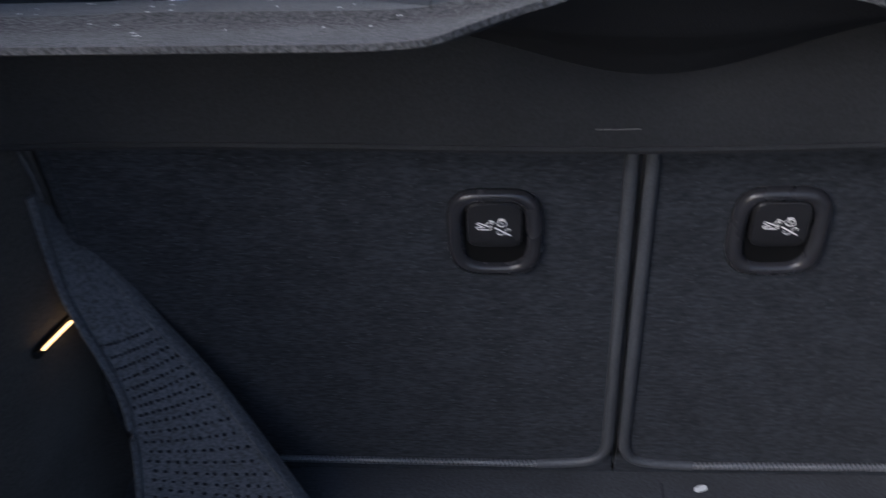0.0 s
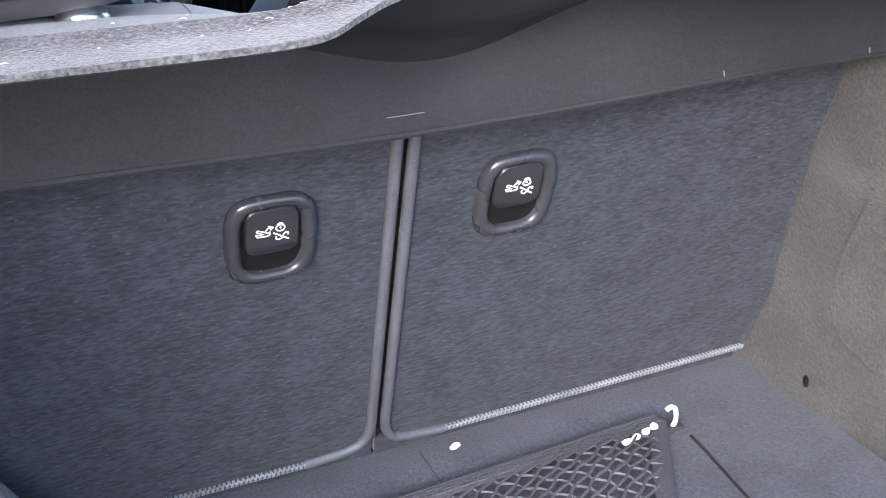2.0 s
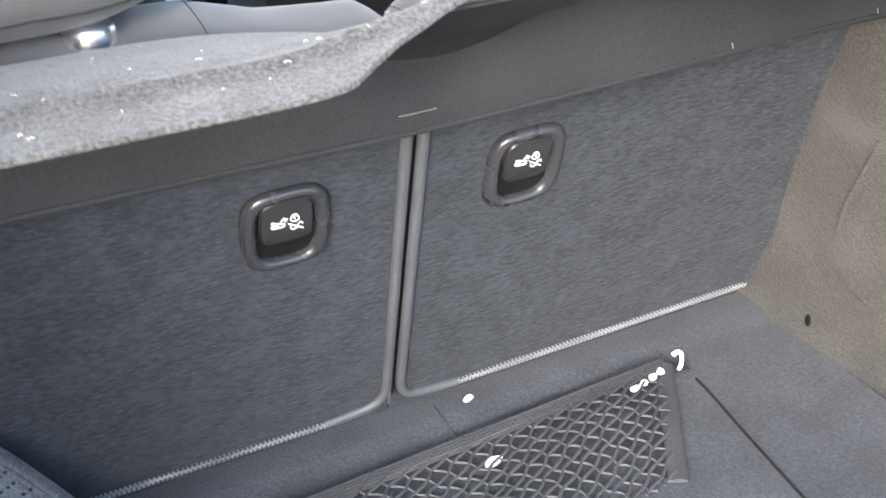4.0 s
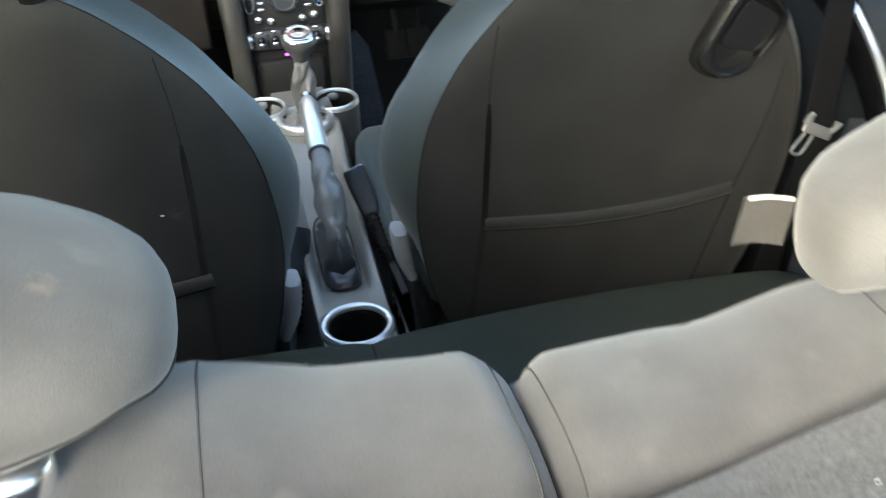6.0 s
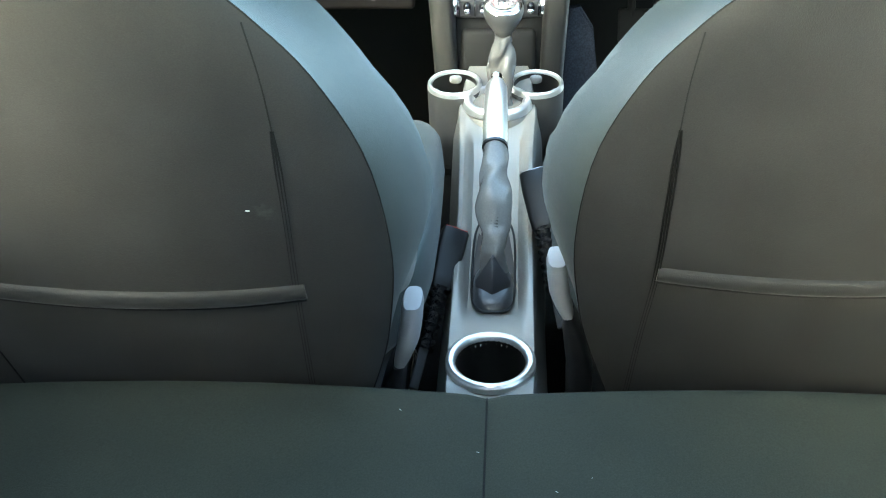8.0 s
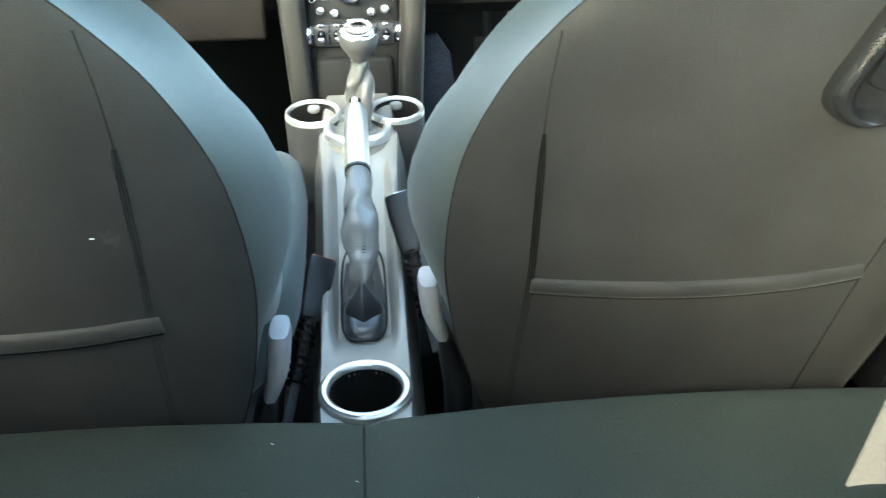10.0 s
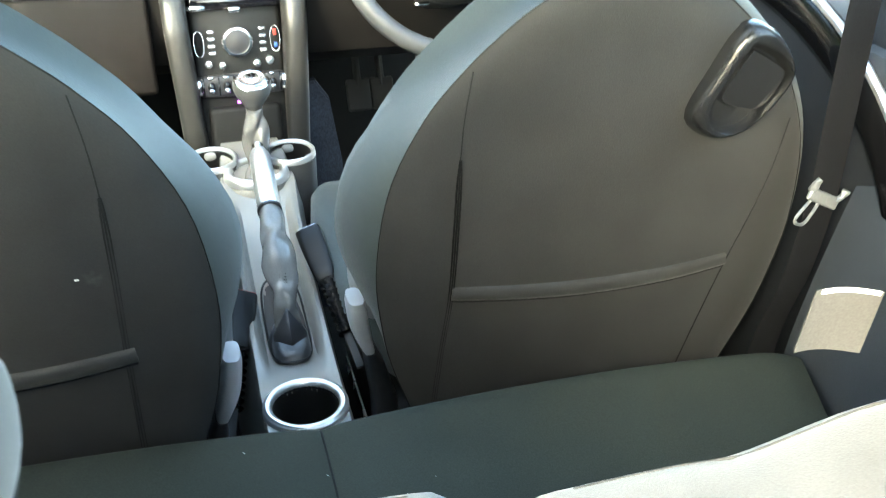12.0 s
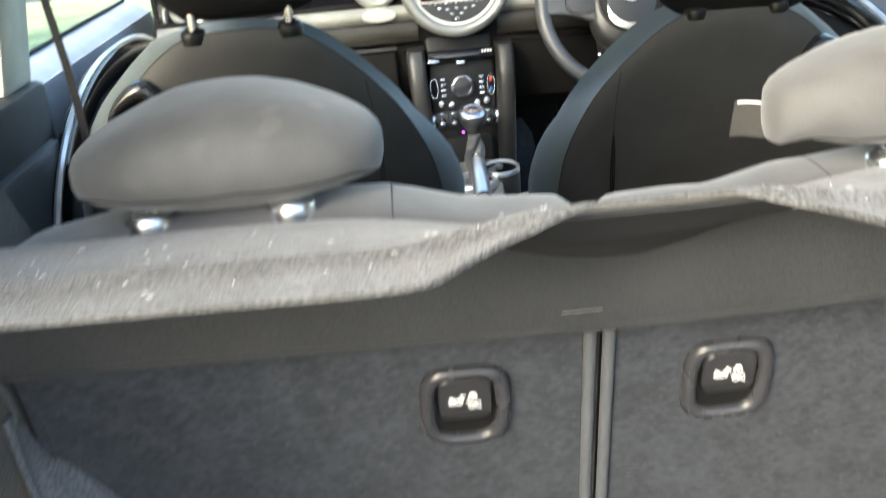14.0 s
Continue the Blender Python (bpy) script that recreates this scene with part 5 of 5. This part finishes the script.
part("panel", face(rbox((0.150, 0.33, 0.04), (0, -0.010, -0.022), 0.01)), STACK_BLACK, stack)
for s in (-1, 1):
    part("pillar", loft([[Vector((s * (x + off), y, z)) for x, y in superloop(0, yy, 0.020, 0.035, 20, 3.5)] for z, yy, off in
                         ((-0.10, 0.70, 0.078), (0.05, 0.690, 0.084), (0.18, 0.684, 0.090), (0.27, 0.688, 0.095), (0.322, 0.700, 0.096), (0.336, 0.715, 0.094))]), PILLAR_GREY, stack, "grey stack pillar")
slot = part("cd_slot", face(rbox((0.150, 0.026, 0.020), (0, 0.106, 0.008), 0.008)), GLOSS, stack, "gloss black player slot bar")
part("slot_end", face(pillow(0.016, 0.0055, 0.006, (-0.060, 0.098, 0.0155), 2.4, 18, 10)), CHROME, slot, "chrome end of the slot bar")
part("slot_gap", face(rbox((0.130, 0.003, 0.002), (0, 0.123, 0.010), 0.0005, 1)), STITCH, slot)
part("slot_button", face(rbox((0.020, 0.008, 0.003), (0, 0.092, 0.016), 0.002)), CHROME, slot)
part("slot_mark", join(*[face(rbox((0.004, 0.005, 0.001), (0.048 + 0.006 * k, 0.112, 0.0185), 0)) for k in range(4)]), WHITE, slot)
dial = part("climate_dial", lathe([(0.026, 0.0), (0.026, 0.012), (0.0235, 0.016), (0.020, 0.0165), (0.0185, 0.014)], 40, FACE @ pose(0, 0.040, 0)), CHROME, stack, "chrome climate dial")
part("dial_cap", lathe([(0.0188, 0.014), (0.010, 0.0155), (0.0003, 0.016)], 32, FACE @ pose(0, 0.040, 0)), PLASTIC, dial)
for s in (-1, 1):
    for k in range(4):
        part("climate_button", face(rbox((0.0125, 0.0055, 0.006), (s * 0.042, 0.058 - 0.0115 * k, 0.0), 0.0022)), SATIN, stack)
    rocker = part("fan_rocker", face(pillow(0.0075, 0.020, 0.006, (s * 0.062, 0.040, 0.0), 2.4, 20, 12)), STITCH_BLACK, stack, "black oval rocker")
    part("rocker_ring", face(tube([(x, y, 0.0025) for x, y in superloop(s * 0.062, 0.040, 0.0078, 0.0205, 28, 2.4)], 0.0010, 6, True)), SATIN, rocker, "silver rocker outline")
    for k in (0, 1):
        part("round_button", lathe([(0.0070, 0.0), (0.0070, 0.005), (0.0056, 0.0068), (0.0003, 0.0075)], 18, FACE @ pose(s * (0.028 + 0.022 * k), 0.002 + 0.004 * k, 0)), SATIN, stack, "small silver button")
part("heat_mark", face(rbox((0.006, 0.010, 0.002), (0.062, 0.051, 0.0055), 0.001)), RED, stack)
part("cool_mark", face(rbox((0.006, 0.008, 0.002), (0.062, 0.030, 0.0055), 0.001)), BLUE, stack)
row = part("switch_housing", face(pillow(0.080, 0.018, 0.011, (0, -0.030, 0.002), 5.0, 40, 14)), PLASTIC, stack, "black toggle switch housing")
for k in range(5):
    x = -0.050 + 0.025 * k
    knob = part("toggle", face(pillow(0.0062, 0.0085, 0.0075, (x, -0.030, 0.016), 2.3, 18, 12)), GLOSS, row, "black toggle switch")
    part("switch_lamp", face(pillow(0.0060, 0.0030, 0.0028, (x, -0.0155, 0.0115), 2.3, 12, 8)), CHROME, row, "small bright switch lamp")
    part("toggle_tip", face(pillow(0.0058, 0.0042, 0.0036, (x, -0.0355, 0.0215), 2.3, 14, 8)), CHROME, knob, "chrome toggle tip")
for k in range(6):
    x = -0.0625 + 0.025 * k
    part("switch_guard", face(tube(smooth_line([(x, -0.014, 0.004), (x, -0.018, 0.016), (x, -0.040, 0.017), (x, -0.046, 0.004)], 9), 0.0012, 6)), GLOSS, row)
for x in (-0.071, 0.071):
    part("end_cap", face(pillow(0.009, 0.014, 0.008, (x, -0.030, 0.010), 2.4, 18, 10)), CHROME, row, "chrome end cap")
part("cubby", face(rbox((0.120, 0.090, 0.03), (0, -0.11, -0.004), 0.01)), STITCH_BLACK, stack, "dark open cubby")
part("violet_lamp", face(rbox((0.006, 0.004, 0.003), (-0.008, -0.058, 0.0125), 0.001)), VIOLET_GLOW, stack, "small violet light")


# ---- steering wheel ----
wheel = thing("steering_wheel", pose(0.350, 0.615, 0.405, 64, 0, 0), label="grey leather steering wheel with three spokes", category="steering wheel")
part("rim", torus(0.178, 0.0155, 64, 14), WHEEL_LEATHER, wheel, "leather rim")
part("hub", lathe([(0.0005, 0.040), (0.045, 0.038), (0.066, 0.030), (0.078, 0.010), (0.078, -0.03), (0.0005, -0.05)], 44), HUB, wheel, sharp=80)
part("hub_ring", lathe([(0.050, 0.035), (0.052, 0.0385), (0.060, 0.0370), (0.066, 0.031)], 48), STITCH, wheel, "black hub ring")
arc = [radians(a) for a in range(190, 311, 6)]
crescent = sheet(lambda u, v: Vector(((0.052 + 0.012 * v * math.sin(math.pi * u) ** 0.5) * math.cos(arc[int(round(u * 20))]), (0.052 + 0.012 * v * math.sin(math.pi * u) ** 0.5) * math.sin(arc[int(round(u * 20))]), 0.0405 - 0.004 * v)), 20, 4, (0, 0, -0.002))
part("hub_trim", crescent, RING, wheel, "silver crescent trim")
part("hub_cap", lathe([(0.050, 0.0375), (0.03, 0.0395), (0.0005, 0.0405)], 40), HUB_CAP, wheel, "dark hub cap")
wing = [(0.0, 0.006), (0.008, 0.005), (0.022, 0.009), (0.030, 0.006), (0.020, 0.003), (0.026, 0.000), (0.014, -0.002), (0.006, -0.006), (0.0, -0.007)]
part("badge", prism(wing + [(-x, y) for x, y in reversed(wing[1:-1])], 0.003, pose(0, 0, 0.0405), 0.0008), RING, wheel, "winged silver badge")
for a in (4, 176):
    m = pose(0, 0, 0, 0, 0, a)
    spoke = loft([[m @ Vector((r, y, z + 0.014 - 0.07 * r)) for y, z in superloop(0, 0, w, 0.010, 20, 4)] for r, w in ((0.055, 0.044), (0.085, 0.037), (0.115, 0.027), (0.145, 0.023), (0.170, 0.025), (0.178, 0.028))])
    arm = part("spoke", spoke, SPOKE, wheel, "broad grey spoke")
    pad = [superloop(0.100, 0, 0.031 * k, 0.024 * k, 28, 2.4) for k in (1.0, 0.9, 0.4, 0.05)]
    part("spoke_pad", loft([[m @ Vector((x, y, 0.024 - 0.07 * x + d)) for x, y in ring] for ring, d in zip(pad, (-0.004, 0.0016, 0.0026, 0.0030))]), HUB_CAP, arm, "dark thumb pad")
    part("pad_groove", tube([m @ Vector((x, y, 0.0242 - 0.07 * x)) for x, y in superloop(0.100, 0, 0.0325, 0.0255, 36, 2.4)], 0.0011, 6, True), STITCH_BLACK, arm)
skirt = [[Vector((x, y, z)) for x, y in superloop(0, -0.012, a, b, 32, 2.6)] for a, b, z in ((0.070, 0.072, 0.026), (0.086, 0.088, 0.006), (0.082, 0.086, -0.02), (0.060, 0.064, -0.04))]
part("hub_skirt", loft(skirt), HUB, wheel, "grey hub skirt", sharp=80)
part("column", tube([(0, 0, -0.03), (0, 0, -0.10), (0, 0.0, -0.24)], [0.05, 0.055, 0.06], 20), MATT, wheel)
part("column_shroud", pillow(0.052, 0.045, 0.075, (0, -0.035, -0.10), 3.0, 28, 16), SHROUD, wheel, "grey column shroud")
stalk = part("indicator_stalk", tube(smooth_line([(-0.03, -0.01, -0.06), (-0.085, -0.004, -0.052), (-0.135, 0.006, -0.042)], 12), [0.006 - 0.0001 * k for k in range(12)], 8), MATT, wheel, "black indicator stalk")
part("stalk_tip", tube([(-0.133, 0.006, -0.042), (-0.150, 0.009, -0.039)], 0.0075, 10), CHROME, stalk, "chrome stalk tip")
part("wiper_stalk", tube(smooth_line([(0.03, -0.01, -0.06), (0.085, -0.012, -0.052), (0.140, -0.010, -0.042)], 12), 0.0055, 8), MATT, wheel, "black wiper stalk")
part("ignition_key", pillow(0.011, 0.021, 0.006, (0.082, -0.098, -0.030), 2.4, 20, 10), CHROME, wheel, "round chrome ignition key")
part("column_clip", pillow(0.013, 0.004, 0.004, (-0.052, -0.085, -0.055), 2.6, 16, 8), CHROME, wheel, "small chrome lever")
cluster = thing("rev_counter", pose(0.350, 0.700, 0.520, 80, 0, 0), label="small round rev counter behind the steering wheel", category="gauge")
part("rim", torus(0.052, 0.007, 44, 8), SILVER_PAINT, cluster)
part("dial", lathe([(0.048, 0.0), (0.047, -0.004), (0.0005, -0.004)], 36), LABEL, cluster)
part("pod", lathe([(0.055, -0.002), (0.055, -0.06), (0.0005, -0.06)], 36), MATT, cluster)
for x in (0.297, 0.345, 0.43):
    pedal = thing("pedal", label="black rubber foot pedal", category="pedal", group="pedals")
    part("pad", rbox((0.050, 0.012, 0.065), (x - 0.05, 1.00, 0.035), 0.005, 3, (-25, 0, 0)), MATT, pedal)
    part("arm", tube([(x - 0.05, 1.008, 0.05), (x - 0.05, 1.04, 0.13), (x - 0.05, 1.097, 0.20)], 0.008, 8), MATT, pedal)


FOOT = material("footrest carpet", (0.040, 0.048, 0.064), 0.9, grain=0.3, grain_size=0.003, specular=0.2)
rest = thing("footrest", label="blue-grey carpeted footrest beside the centre console", category="footrest")
board = [(0.100, -0.335), (0.180, -0.335), (0.176, -0.02), (0.160, 0.10), (0.136, 0.138), (0.118, 0.135), (0.104, 0.02)]
part("board", prism(board, 0.02, pose(0, 0.82, 0, 90, 0, 0), 0.004), FOOT, rest)


# ---- front belts ----
def ribbon(points, width, across, thick=0.0016):
    side = Vector(across).normalized() * width / 2
    pts = smooth_line(points, 24)
    return sheet(lambda u, v: pts[int(round(v * 23))] + side * (2 * u - 1), 2, 23, (thick, 0, 0))


for s in (-1, 1):
    dz = 0.0 if s > 0 else 0.03
    belt = thing("seat_belt", label="black seat belt hanging beside the front seat", category="belt", group="front belts")
    part("webbing", ribbon([(s * 0.605, -0.150, 0.80), (s * 0.580, -0.125, 0.50 + dz), (s * 0.573, -0.122, 0.39 + dz), (s * 0.566, -0.120, 0.25), (s * 0.549, -0.118, 0.15), (s * 0.53, -0.10, 0.04), (s * 0.52, -0.09, -0.20)],
                           0.047, (0.96, 0.28, 0) if s > 0 else (-0.50, 0.87, 0)), WEBBING, belt)
    tm = pose(s * 0.563, -0.124, 0.256, 0, s * 28, s * 14) @ Matrix.Scale(0.84, 4)

    def hung(b):
        bmesh.ops.transform(b, matrix=tm, verts=b.verts)
        return b
    plate = part("tongue", hung(join(*[tube(smooth_line([(e * 0.026, -0.004, -0.004), (e * 0.029, -0.007, 0.002), (e * 0.0300, -0.009, 0.008), (e * 0.029, -0.010, 0.013)], 10), 0.0058, 8, False, 0.7) for e in (-1, 1)],
                                     rbox((0.060, 0.006, 0.017), (0, -0.005, -0.008), 0.0025))), TONGUE, belt, "grey metal belt tongue")
    part("tongue_loop", hung(tube(smooth_line([(-s * 0.018, -0.004, -0.012), (-s * 0.028, -0.006, -0.030), (-s * 0.034, -0.007, -0.046), (-s * 0.026, -0.007, -0.050), (-s * 0.013, -0.006, -0.046), (-s * 0.006, -0.005, -0.028), (-s * 0.003, -0.004, -0.012)], 24), 0.0024, 6)), TONGUE, plate)
    part("anchor", rbox((0.02, 0.03, 0.05), (s * 0.612, -0.150, 0.81), 0.006), MATT, belt)

# ---- outside ----
LAWN = material("lawn", (0.32, 0.37, 0.17), 0.9, grain=0.4, grain_size=0.02, blotch=0.25, blotch_size=0.5, bump=0.01, bump_size=0.02)
bm = bmesh.new()
bmesh.ops.create_grid(bm, x_segments=4, y_segments=8, size=1)
bmesh.ops.scale(bm, vec=(5, 12, 1), verts=bm.verts)
bmesh.ops.translate(bm, vec=(-7.0, 0, -0.61), verts=bm.verts)
pave = rbox((9.0, 40.0, 0.12), (5.35, 0, -0.565), 0.01, 1)
part("pavement", pave, CONCRETE, label="pale concrete pavement beside the car", category="pavement", kind="structure")
part("lawn", bm, LAWN, label="sunlit green lawn beside the car", category="lawn", kind="structure")
random.seed(7)
verts, faces = [], []
for k in range(9000):
    if k % 4:
        x, y, z = -4.0 - 1.3 * random.random(), random.uniform(-2.6, 8), -0.6 + 4.2 * random.random() ** 0.85 + 0.3 * math.sin(k)
    else:
        x, y, z = 12.0 + 1.5 * random.random(), random.uniform(-9, 7), -0.6 + 2.6 * random.random() ** 0.8 + 0.3 * math.sin(k)
    c = Vector((x, y, z))
    a, b = Vector((random.gauss(0, 1), random.gauss(0, 1), random.gauss(0, 1))).normalized(), Vector((random.gauss(0, 1), random.gauss(0, 1), random.gauss(0, 1))).normalized()
    b = (b - a * a.dot(b)).normalized()
    i = len(verts)
    verts += [c + 0.16 * a, c + 0.09 * b, c - 0.16 * a, c - 0.09 * b]
    faces.append((i, i + 1, i + 2, i + 3))
me = bpy.data.meshes.new("hedge")
me.from_pydata(verts, [], faces)
me.materials.append(HEDGE)
tagged(new("hedge", me), label="green leafy hedge outside the car", category="hedge", kind="stuff")
